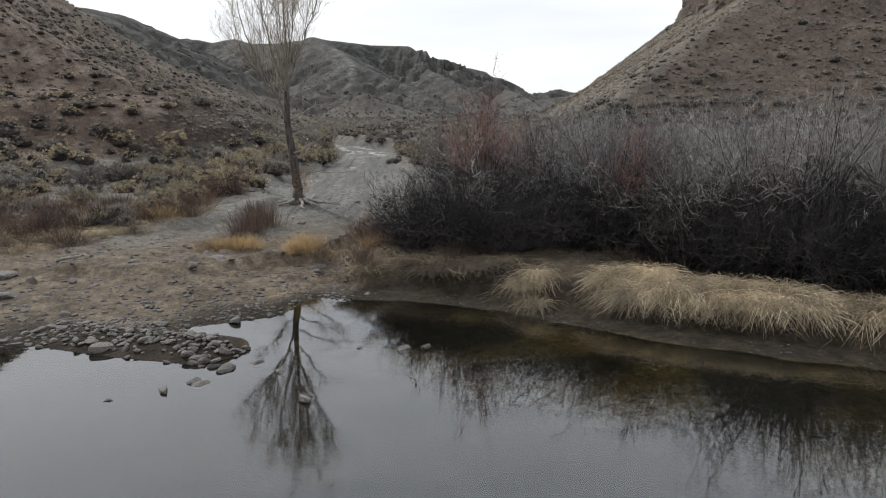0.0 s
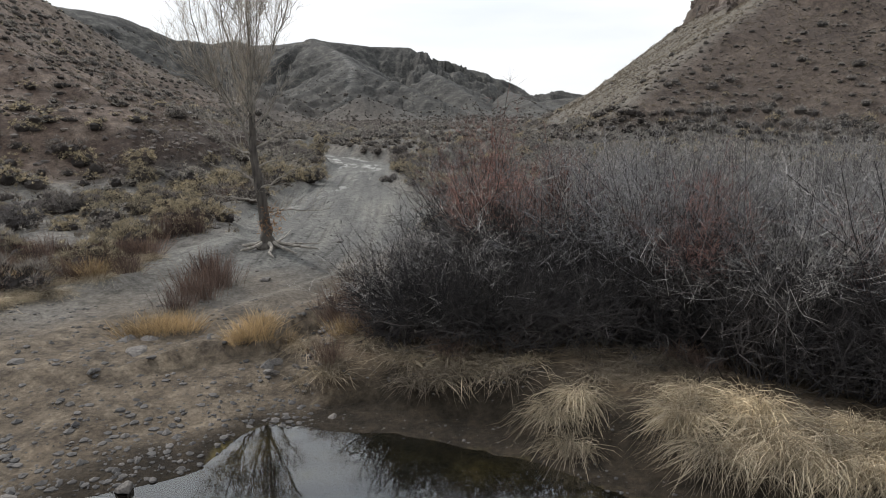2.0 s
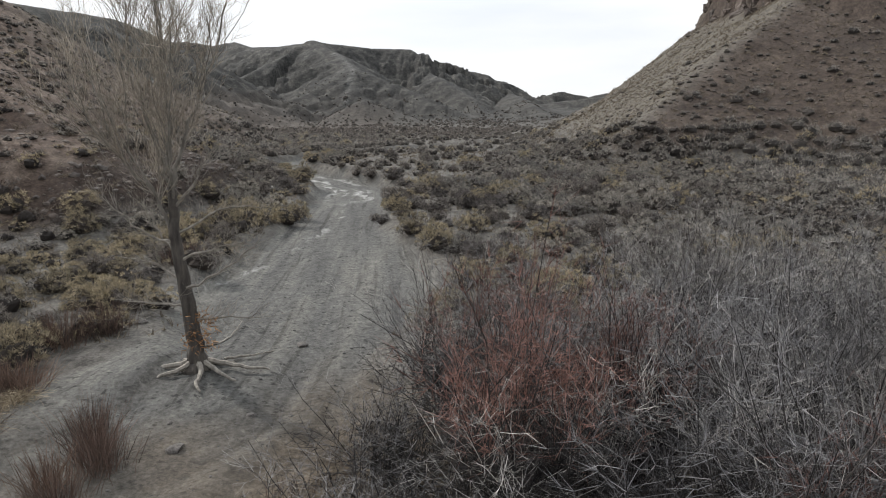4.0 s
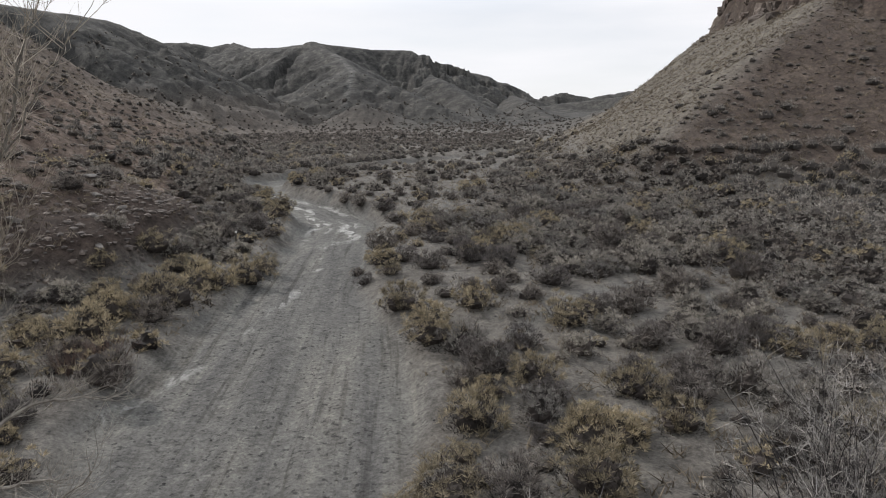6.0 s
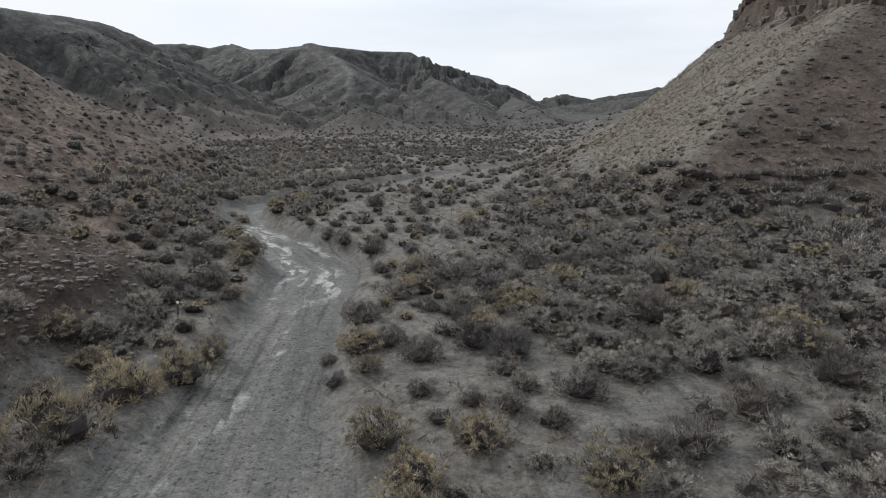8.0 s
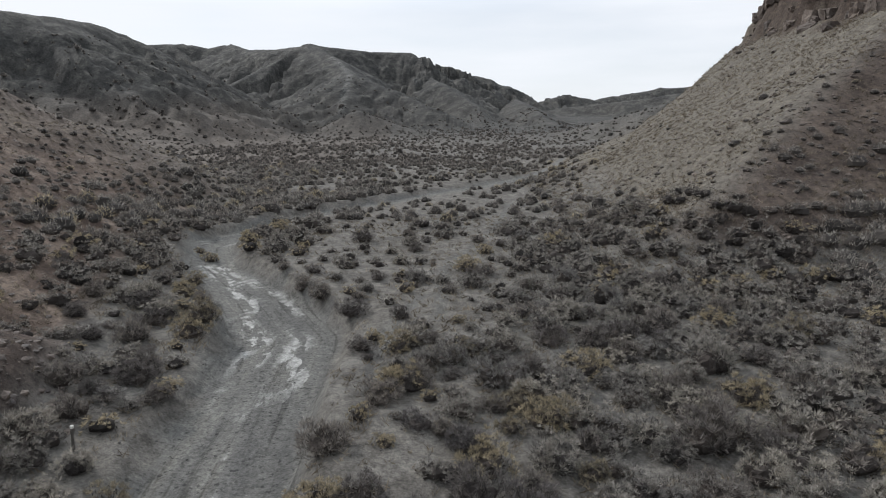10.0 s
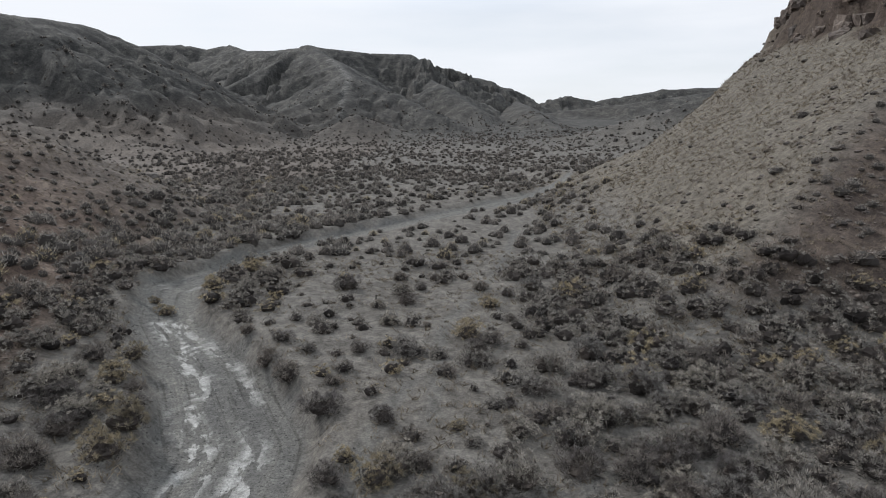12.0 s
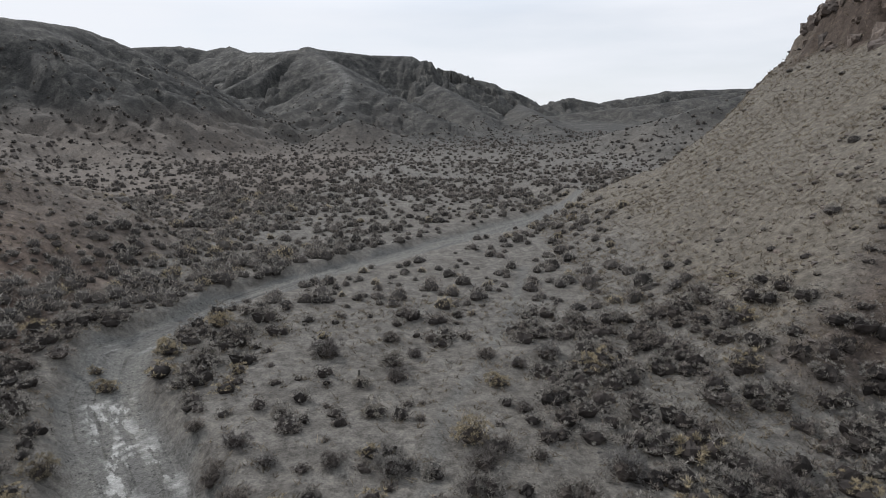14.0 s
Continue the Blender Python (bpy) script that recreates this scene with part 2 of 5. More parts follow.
TWIG = plant_material("cottonwood_twigs", (0.22, 0.195, 0.165), (0.44, 0.40, 0.35))
WET_STONE = stone_material("wet_stone", (0.030, 0.028, 0.026), (0.105, 0.099, 0.092))
STONE = stone_material("river_stone", (0.034, 0.031, 0.030), (0.108, 0.100, 0.095))
CLIFF = stone_material("cliff_rock", (0.042, 0.034, 0.030), (0.115, 0.093, 0.080))
RUBBLE = stone_material("brown_rubble", (0.048, 0.037, 0.032), (0.165, 0.135, 0.115))

# ---- the lie of the land ----
RNG = np.random.default_rng(7)
TABLE = RNG.random((256, 256))


def lattice(x, y):
    xi, yi = np.floor(x).astype(int), np.floor(y).astype(int)
    fx, fy = x - xi, y - yi
    fx, fy = fx * fx * (3 - 2 * fx), fy * fy * (3 - 2 * fy)
    a, b = TABLE[xi & 255, yi & 255], TABLE[(xi + 1) & 255, yi & 255]
    c, d = TABLE[xi & 255, (yi + 1) & 255], TABLE[(xi + 1) & 255, (yi + 1) & 255]
    return (a + (b - a) * fx) * (1 - fy) + (c + (d - c) * fx) * fy


def fbm(x, y, size, octaves=5, gain=0.5):
    """Noise about 0, roughly -1 to 1, whose largest forms are size metres across."""
    total, amp, norm = 0.0, 1.0, 0.0
    x, y = np.asarray(x, float) / size + 31.7, np.asarray(y, float) / size + 12.3
    for k in range(octaves):
        total = total + amp * (lattice(x, y) * 2 - 1)
        norm += amp
        amp *= gain
        x, y = x * 2.03 + 5.1, y * 2.03 + 9.7
    return total / norm * 1.5


def step(a, b, v):
    t = np.clip((v - a) / (b - a), 0, 1)
    return t * t * (3 - 2 * t)


def smax(a, b, k):
    return np.maximum(a, b) + np.maximum(k - np.abs(a - b), 0) ** 2 / (4 * k)


def smin(a, b, k):
    return -smax(-a, -b, k)


def along(x, y, line):
    """Distance to a polyline of (x, y, value), the value at the nearest place, and the side (left of its way: plus)."""
    best, val, side = np.full(np.shape(x), 1e9), np.zeros(np.shape(x)), np.ones(np.shape(x))
    for (x0, y0, v0), (x1, y1, v1) in zip(line[:-1], line[1:]):
        dx, dy = x1 - x0, y1 - y0
        t = np.clip(((x - x0) * dx + (y - y0) * dy) / (dx * dx + dy * dy), 0, 1)
        d = np.hypot(x - x0 - t * dx, y - y0 - t * dy)
        near = d < best
        best = np.where(near, d, best)
        val = np.where(near, v0 + t * (v1 - v0), val)
        side = np.where(near, np.sign(dx * (y - y0) - dy * (x - x0)), side)
    return best, val, side


def reach_along(x, y, line):
    """How far down a polyline the nearest place to (x, y) lies."""
    best, arc, run = np.full(np.shape(x), 1e9), np.zeros(np.shape(x)), 0.0
    for (x0, y0, _), (x1, y1, _) in zip(line[:-1], line[1:]):
        span = math.hypot(x1 - x0, y1 - y0)
        t = np.clip(((x - x0) * (x1 - x0) + (y - y0) * (y1 - y0)) / span ** 2, 0, 1)
        d = np.hypot(x - x0 - t * (x1 - x0), y - y0 - t * (y1 - y0))
        best, arc = np.where(d < best, d, best), np.where(d < best, run + t * span, arc)
        run += span
    return arc


WASH = [(-7.5, 9.5, 2.6), (-5.6, 13.0, 1.7), (-3.1, 17.5, 1.5), (-3.0, 20.5, 1.8), (-3.3, 24.5, 3.2), (-3.6, 28.4, 2.7), (-4.3, 34.0, 1.9), (-4.9, 42.0, 1.7),
        (-5.3, 47.5, 2.1), (-8.1, 53.0, 1.7), (-11.8, 58.3, 1.3), (-13.6, 63.0, 1.3), (-13.0, 66.3, 1.2), (-11.0, 71.3, 1.4), (-8.5, 75.3, 1.5),
        (-2.8, 82.5, 1.4), (8.2, 97.7, 1.3), (16.0, 109.0, 1.0)]
RILL = [(-6.4, 24, 0), (-5.6, 27, 0), (-5.0, 30, 0), (-4.7, 33.5, 0), (-4.5, 37, 0), (-4.9, 41, 0), (-4.3, 44.5, 0), (-4.6, 48, 0)]
TRAIL = [(-60, 375, 0), (-50, 350, 0), (-43, 327, 0), (-42.5, 305, 0), (-41, 283, 0)]
FOOTPATHS = [[(1.6, 27.6, 0), (2.2, 29.2, 0), (2.9, 30.5, 0), (3.9, 31.7, 0), (4.9, 32.7, 0), (6.2, 33.2, 0)], [(-1.6, 42.0, 0), (-1.7, 44.8, 0), (-1.3, 48.2, 0), (-0.4, 50.9, 0)],
             [(0.3, 48.0, 0), (0.3, 53.1, 0), (0.7, 57.0, 0), (2.5, 62.2, 0), (4.0, 68.0, 0), (5.6, 77.4, 0)], [(8.2, 58.2, 0), (9.8, 55.5, 0), (11.2, 53.8, 0)]]
SIDE_PATH = [(-6.3, 12.5, 1.2), (-6.4, 15.5, 1.0), (-5.6, 18.5, 0.8), (-4.6, 21.5, 0.9)]
SHORE_X = [-80, -6, -4.6, -3.9, -3.1, -2.5, -2.2, -1.4, -0.2, 0.8, 1.8, 2.8, 3.8, 5.3, 12, 30, 90]
SHORE_Y = [6.5, 8.4, 8.5, 9.0, 9.5, 9.9, 10.9, 10.8, 10.5, 10.2, 9.4, 8.6, 8.2, 7.4, 4.2, -3.0, -16]
TOE_LEFT = [(-140, 2, 0), (-50, 17, 0), (-30, 20.5, 0), (-18, 25, 0), (-12, 29.5, 0), (-9.4, 34, 0), (-9.0, 39, 0), (-11, 46, 0), (-13, 54, 0), (-16, 65, 0), (-17, 74, 0), (-17, 95, 0)]
CREST = [(-420, 560, 92), (-300, 565, 80), (-255, 560, 78), (-223, 600, 85), (-203, 600, 81), (-184, 600, 85), (-158, 560, 75), (-120, 500, 67.5), (-80, 420, 60), (-46, 440, 58.6), (-23, 440, 58.3),
         (-11, 440, 53.3), (3, 440, 43.8), (10, 440, 45.3), (17.5, 440, 44.2), (27.5, 435, 36.8), (36, 430, 32), (47, 430, 28.5), (68, 430, 22)]
FAR_CREST = [(60, 800, 38), (105, 800, 46), (130, 760, 52), (160, 760, 46), (190, 760, 52), (232, 760, 59), (304, 760, 61), (600, 760, 70)]
LEFT_CREST = [(-300, 120, 50), (-150, 190, 45), (-124, 225, 44), (-121, 235, 44.5), (-118, 250, 45.4), (-122, 270, 45.6), (-128, 300, 43), (-118, 300, 37.4), (-105, 290, 30.6), (-88, 270, 21.4), (-65, 240, 13)]
SPURS = [([(-80, 420, 60.3), (-55, 366, 46), (-42, 326, 34.5), (-40, 300, 24), (-40, 275, 13)], 0.50, 26),
         ([(-42, 326, 34.5), (-22, 311, 27), (-7, 291, 19.5), (4, 272, 10)], 0.50, 22),
         ([(-80, 420, 60), (-95, 386, 45), (-109, 366, 34), (-112, 335, 20)], 0.58, 20),
         ([(-40, 275, 11), (-34, 256, 12.5), (-29, 243, 16.6), (-14, 236, 11.5), (-2, 231, 6)], 0.66, 14),
         ([(-14, 418, 43), (-2, 370, 34), (12, 330, 22), (18, 290, 10)], 0.52, 24),
         ([(40, 430, 30), (36, 340, 23), (39, 300, 17), (42, 262, 8)], 0.55, 22),
         ([(150, 240, 42), (110, 230, 31), (71, 216, 20), (48, 222, 13), (28, 234, 7)], 0.45, 22),
         ([(220, 410, 50), (150, 385, 34), (100, 390, 27), (62, 400, 23)], 0.40, 30),
         ([(-121, 235, 43.5), (-101, 206, 27.5), (-70, 199, 14), (-55, 196, 7)], 0.50, 20),
         ([(-122, 268, 45), (-107, 251, 30), (-80, 234, 18.5), (-62, 224, 9)], 0.52, 18),
         ([(-200, 170, 46), (-150, 160, 28), (-105, 158, 15), (-82, 156, 7)], 0.45, 24)]


def shore(x):
    return np.interp(x, SHORE_X, SHORE_Y) + 0.12 * fbm(x, x * 0, 1.3, 3)


def plain(y):
    return np.interp(y, [-60, 0, 9, 12, 15, 20, 30, 40, 50, 60, 80, 100, 150, 200, 300, 430, 1000, 3000],
                     [0.4, 0.4, 0.4, 0.5, 0.6, 0.8, 1.3, 1.8, 2.25, 2.75, 3.4, 4.2, 5.5, 6.5, 12, 22, 38, 60])


def mountains(x, y):
    """Straight slopes that fall from crests of (x, y, z), cut by gullies that run down them."""
    land, top, arc, off, size, run = np.full(np.shape(x), -1e3), np.full(np.shape(x), -1e3), np.zeros(np.shape(x)), np.zeros(np.shape(x)), np.ones(np.shape(x)), 0.0
    for line, slope, gully in [(CREST, 0.46, 44), (LEFT_CREST, 0.50, 30), (FAR_CREST, 0.42, 70)] + SPURS:
        own = np.full(np.shape(x), -1e3)
        for a, b in zip(line[:-1], line[1:]):
            d, z, side = along(x, y, [a, b])
            span = math.hypot(b[0] - a[0], b[1] - a[1])
            t = np.clip(((x - a[0]) * (b[0] - a[0]) + (y - a[1]) * (b[1] - a[1])) / span, -0.4 * gully, span + 0.4 * gully)
            up = z - slope * (np.hypot(d, 3.0) - 3.0)
            more = up > top
            top, arc, off, size = np.where(more, up, top), np.where(more, run + t + 2000 * side, arc), np.where(more, d, off), np.where(more, gully, size)
            own = np.maximum(own, up)
            run += span
        land = smax(land, own, 2.5)
    bend = arc + 0.25 * size * fbm(x, y, 30, 3)
    rills = np.abs(fbm(bend / size, off * 0.10 / size, 0.55, 4, 0.6)) * 0.7 + np.abs(fbm(x, y, 13, 5, 0.6)) * 0.3
    return land - (rills - 0.16) * np.clip(off / 26, 0, 1) * size * 0.5 - 0.9 * np.abs(fbm(x, y, 7, 4, 0.6)) * np.clip(off / 6, 0, 1)


def height(x, y, masks=False):
    x, y = np.atleast_1d(np.asarray(x, float)), np.atleast_1d(np.asarray(y, float))
    d_wash, w_wash, s_wash = along(x, y, WASH)
    d_side, w_side, _ = along(x, y, SIDE_PATH)
    flat = plain(y) + 0.16 * fbm(x, y, 5, 4) + 0.07 * fbm(x, y, 0.9, 3)
    depth = np.interp(y, [9, 14, 20, 30, 41, 53, 60, 80, 100, 120], [0.0, 0.15, 0.25, 0.4, 0.6, 0.8, 0.8, 0.4, 0.35, 0.1])
    bank = step(w_wash * 0.9, w_wash + 0.6, d_wash + 0.3 * fbm(x, y, 2.5, 3))
    floor_w = plain(y) - depth + 0.03 * fbm(x, y, 1.5, 4) + 0.07 * fbm(d_wash * s_wash * 1.6 + 0.3 * fbm(x, y, 4, 2), y * 0.1, 0.7, 3)
    h = floor_w + (flat - floor_w) * bank
    # right-hand hill: a spur with one face to the valley and one to the river
    rough = 0.30 * fbm(x, y, 6, 5) + 0.5 * fbm(x, y, 22, 3) + 0.10 * fbm(x, y, 0.9, 3)
    d_a = x - 9.3 - 0.04 * (y - 66)
    face_a = plain(y) + np.where(d_a < 7.6, 0.42 * d_a + 0.0145 * d_a * np.abs(d_a), 4.03 + 0.64 * (d_a - 7.6))
    edge_a = np.interp(x, [8, 12, 16, 20, 25, 30, 35, 60], [150, 126, 102, 96, 97, 102, 107, 122])
    face_a = face_a - 0.45 * np.maximum(y - edge_a, 0)
    face_b = 5.5 + 0.17 * (x - 19.8) + 0.60 * (y - 58) + 0.5 * fbm(x, y * 0.3, 7, 4)
    cap = np.interp(y, [40, 75, 85, 95, 105, 110, 125, 140, 175, 230], [48, 36, 27, 23.6, 21.4, 20.2, 18.0, 15.6, 9.5, 3])
    cap = cap + 1.1 * fbm(x, y, 9, 4)
    up = smin(face_a, face_b, 1.2)
    crag = step(0.0, 0.9, face_a - 19.8 + 1.0 * fbm(x, y, 4, 4)) * np.interp(y, [66, 76, 95, 104, 110, 116], [0, 1, 1, 0.85, 0.4, 0])
    right = smin(up + rough + 3.5 * crag, cap + 3, 0.8)
    h = smax(h, right, 1.2)
    # left-hand hill
    d_toe, _, s_toe = along(x, y, TOE_LEFT)
    d = d_toe * s_toe
    y_crest = np.interp(x, [-90, -60, -42, -36, -30, -25, -13], [52, 62, 72, 76, 80, 85, 80])
    left = plain(y) + np.where(d > 0, 0.42 * d + 0.006 * np.minimum(d, 40) ** 2, 0.6 * d)
    left = smin(left, plain(y_crest) + 0.42 * 30 + 40 + 0 * d, 1.0)
    over = np.maximum(y - y_crest, 0)
    left = left - 0.62 * over
    left = left + (0.45 * fbm(x, y, 5, 5) + 0.5 * fbm(x, y, 16, 3) + 0.12 * fbm(x, y, 0.9, 3)) * step(-1, 4, d)
    steep = step(0.0, 1.2, d) * step(29, 33, y) * (1 - step(41, 45, y))
    h = smax(h, left + 1.1 * steep * (1 - step(4, 9, d)), 1.2)
    h = h + 0.2 * np.exp(-((x + 4.3) ** 2 + (y - 19.1) ** 2) / 1.8)
    # mountains
    away = y > 70
    if away.any():
        ax, ay = x[away], y[away]
        far = mountains(ax, ay)
        skirt = np.interp(ay, [95, 130, 200], [2.0, 3.5, 4.0]) + 9.0 * step(-38, -75, ax)
        h[away] = smax(h[away], np.where(ay > 95, far, far - (95 - ay)), skirt)
    # pond and its shore
    ys = shore(x)
    s = y - ys
    mud = np.where(s > 0, np.where(x < -1.8, 0.085 * s, np.minimum(0.07 * s + 0.30 * step(0.55, 0.95, s) + 0.16 * np.maximum(s - 0.9, 0), 1.2)), 0.16 * s)
    mud = np.maximum(mud, -0.7) + (0.02 + 0.035 * step(0.2, 1.0, s)) * fbm(x, y, 0.9, 4)
    spit, _, _ = along(x, y, [(-5.2, 8.8, 0), (-4.2, 8.45, 0), (-3.1, 8.15, 0)])
    mud = np.maximum(mud, 0.14 - 0.28 * spit)
    far_bank = -0.35 * (y + 14)
    h = smin(h, np.where(s > 5, 1e4, mud + 0.02 + np.maximum(s - 3, 0) * 4), 0.12)
    h = np.maximum(h, np.where(y < -10, np.minimum(far_bank, 1.6), -5))
    h = np.where(y < -30, h + (-30 - y) * 0.05, h)
    if not masks:
        return h
    t_track = np.maximum(1 - step(w_wash * 0.92, w_wash * 1.2, d_wash + 0.35 * fbm(x, y, 1.5, 3)), 1 - step(w_side * 0.6, w_side * 1.2, d_side))
    t_track = t_track * (0.15 + 0.85 * step(11.5, 18.5, y + 1.5 * fbm(x, y, 2.5, 3)))
    t_wet = 1 - step(0.05, 0.9, s + 0.5 * fbm(x, y, 1.2, 4) - 1.2 * step(-1.8, 0.5, x))
    d = np.where(y > 104, d - (y - 104), d)
    t_rub = np.maximum(step(0.2, 2.0, d) * (1 - 0.6 * step(66, 84, y)), step(0.3, 2.0, up - plain(y)) * step(-1.5, 1.5, face_a - face_b) * 0.7)
    cliff = step(0.0, 1.4, face_a - 18.4 + 1.4 * fbm(x, y, 4, 4)) * np.interp(y, [66, 76, 95, 104, 110, 116], [0, 1, 1, 0.85, 0.4, 0])
    t_rub = np.maximum(t_rub, cliff * 0.9)
    t_grass = step(0.5, 2.5, up - plain(y)) * step(-1.0, 2.0, face_b - face_a) * 0.75
    t_grass = np.maximum(t_grass, step(0.5, 3.0, d) * step(52, 66, y) * (1 - step(0, 6, over)) * 0.35 * step(-0.1, 0.6, fbm(x, y, 9, 4) + 0.1))
    t_far = step(110, 150, y) * (0.12 + 0.75 * step(190, 270, y) + (0.88 - 0.75 * step(190, 270, y)) * step(3.0, 15.0, h - plain(y) + 2.5 * fbm(x, y, 18, 4)))
    # the face turned from the sun has its shade put into the colour
    t_shaded_face = step(0.3, 2.0, up - plain(y)) * step(-1.0, 1.5, face_a - face_b)
    t_cut_shade = np.maximum.reduce([steep * (1 - step(2.5, 4.5, d)), 0.45 * t_shaded_face, 0.9 * cliff])
    t_mud = (1 - step(4.0, 9.0, s + 2.0 * fbm(x, y, 3, 4))) * step(-8, -4, y) * np.where(x < -1.5, 0.8, 1.0)
    d_rill, _, _ = along(x, y, RILL)
    arc, across = reach_along(x, y, WASH), d_wash * s_wash
    flow = fbm(across * 2.2 + 0.5 * fbm(x, y, 2.5, 3), arc * 0.3, 1.4, 4)
    t_crust = (1 - step(0.05, 0.22, d_rill + 0.1 * fbm(x, y, 0.7, 3))) * step(-0.1, 0.3, fbm(x, y, 1.6, 3)) * 0.7
    t_crust = np.maximum(t_crust, (1 - step(0.55, 0.95, d_wash / w_wash)) * step(-0.06, 0.12, flow) * step(40, 46, y) * (1 - step(59, 68, y)) * 0.9)
    d_foot = np.minimum.reduce([along(x, y, p)[0] for p in FOOTPATHS])
    t_track = np.maximum(t_track, 0.6 * (1 - step(0.15, 0.4, d_foot)))
    t_algae = step(0.0, 0.05, -h) * step(0.1, 0.35, -s) * (1 - step(1.6, 3.2, -s)) * step(-0.35, 0.25, fbm(x, y * 1.5, 1.6, 4)) * step(-3.5, -2, x)
    t_streak = 0.5 + 0.6 * fbm(d_wash * s_wash * 2.2 + 0.3 * fbm(x, y, 4, 2), y * 0.12, 0.7, 4)
    d_trail, _, _ = along(x, y, TRAIL)
    t_crust = np.maximum(t_crust, (1 - step(0.7, 2.2, d_trail)) * 0.26)
    return h, dict(track=t_track, wet=t_wet, rubble=t_rub, far=t_far, drygrass=t_grass, crust=t_crust, mud=t_mud, streak=t_streak, across=across, arc=arc, algae=t_algae, cut=t_cut_shade)


def spread(*runs):
    """Grid lines: runs of (start, end, first step, last step)."""
    out = []
    for a, b, s0, s1 in runs:
        v = a
        while v < b - 1e-6:
            out.append(v)
            v += s0 + (s1 - s0) * (v - a) / (b - a)
    return np.array(out + [runs[-1][1]])


def build_ground():
    half = spread((0, 14, 0.2, 0.3), (14, 45, 0.3, 0.9), (45, 300, 0.9, 5), (300, 2600, 7, 260))
    gx = np.concatenate([-half[:0:-1], half])
    gy = np.concatenate([-spread((30, 2600, 4, 300))[::-1], spread((-29, -1, 2.5, 0.5), (-0.5, 6, 0.5, 0.3), (6, 26, 0.2, 0.24), (26, 70, 0.27, 0.5), (70, 130, 0.45, 1.2), (130, 480, 1.2, 3.0), (480, 900, 3, 9), (900, 3200, 20, 300))])
    X, Y = np.meshgrid(gx, gy)
    Z, masks = height(X, Y, True)
    ny, nx = X.shape
    co = np.stack([X, Y, Z], -1).reshape(-1, 3).astype(np.float32)
    i = np.arange(ny * nx).reshape(ny, nx)
    quads = np.stack([i[:-1, :-1], i[:-1, 1:], i[1:, 1:], i[1:, :-1]], -1).reshape(-1, 4)
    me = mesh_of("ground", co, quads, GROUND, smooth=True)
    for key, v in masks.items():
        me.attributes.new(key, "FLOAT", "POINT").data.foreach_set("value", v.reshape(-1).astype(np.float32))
    return tagged(new("ground", me), "dry grey-tan desert soil with wash, hills and mountains", "ground", kind="structure")


def mesh_of(name, co, faces, material, smooth=False, indices=None):
    """One mesh from arrays of vertices and of faces with equal corner counts; material may be a list with an index for each face."""
    me = bpy.data.meshes.new(name)
    co, faces = np.asarray(co, np.float32), np.asarray(faces, np.int32)
    k = faces.shape[1]
    me.vertices.add(len(co))
    me.vertices.foreach_set("co", co.reshape(-1))
    me.loops.add(faces.size)
    me.loops.foreach_set("vertex_index", faces.reshape(-1))
    me.polygons.add(len(faces))
    me.polygons.foreach_set("loop_start", np.arange(0, faces.size, k, dtype=np.int32))
    for m in material if isinstance(material, (list, tuple)) else [material]:
        me.materials.append(m)
    if indices is not None:
        me.polygons.foreach_set("material_index", np.asarray(indices, np.int32))
    me.polygons.foreach_set("use_smooth", np.full(len(faces), smooth))
    me.update(calc_edges=True)
    return me


ground = build_ground()
wx = 90.0
water = tagged(new("water", mesh_of("water", [(-wx, -26, 0), (wx, -26, 0), (wx, 14, 0), (-wx, 14, 0)], [(0, 1, 2, 3)], WATER)), "still shallow pond water reflecting the sky", "water", kind="structure")


# ---- plants: ribbons and thin tubes as arrays ----
def unit(v):
    return v / np.maximum(np.linalg.norm(v, axis=-1, keepdims=True), 1e-9)


def ribbons(rng, P, W):
    """Flat blades along the lines P (n, k, 3) with widths W (n, k), ending in a point, as triangles."""
    n, k, _ = P.shape
    way = unit(P[:, -1] - P[:, 0])
    side = unit(np.cross(way, unit(rng.normal(size=(n, 3)))))[:, None, :] * W[:, :-1, None] / 2
    pairs = np.stack([P[:, :-1] - side, P[:, :-1] + side], 2).reshape(n, -1, 3)
    co = np.concatenate([pairs, P[:, -1:]], 1)
    m = 2 * k - 1
    tri = []
    for j in range(k - 2):
        tri += [(2 * j, 2 * j + 1, 2 * j + 3), (2 * j, 2 * j + 3, 2 * j + 2)]
    tri.append((2 * k - 4, 2 * k - 3, 2 * k - 2))
    return co.reshape(-1, 3), (np.array(tri)[None] + (np.arange(n) * m)[:, None, None]).reshape(-1, 3)


def tubes(P, R, sides=3):
    """Round stems along the lines P (n, k, 3) with radii R (n, k), as triangles."""
    n, k, _ = P.shape
    way = unit(np.gradient(P, axis=1))
    ref = np.where(np.abs(way[..., 2:3]) > 0.9, np.array([1.0, 0, 0]), np.array([0, 0, 1.0]))
    u = unit(np.cross(way, ref))
    v = np.cross(way, u)
    a = np.arange(sides) * 2 * math.pi / sides
    co = P[:, :, None, :] + R[:, :, None, None] * (u[:, :, None, :] * np.cos(a)[:, None] + v[:, :, None, :] * np.sin(a)[:, None])
    base = (np.arange(n)[:, None] * k + np.arange(k - 1)[None, :]).reshape(-1, 1) * sides
    j, j2 = np.arange(sides)[None, :], (np.arange(sides)[None, :] + 1) % sides
    one = np.stack([base + j, base + j2, base + sides + j2], -1).reshape(-1, 3)
    two = np.stack([base + j, base + sides + j2, base + sides + j], -1).reshape(-1, 3)
    return co.reshape(-1, 3), np.concatenate([one, two])


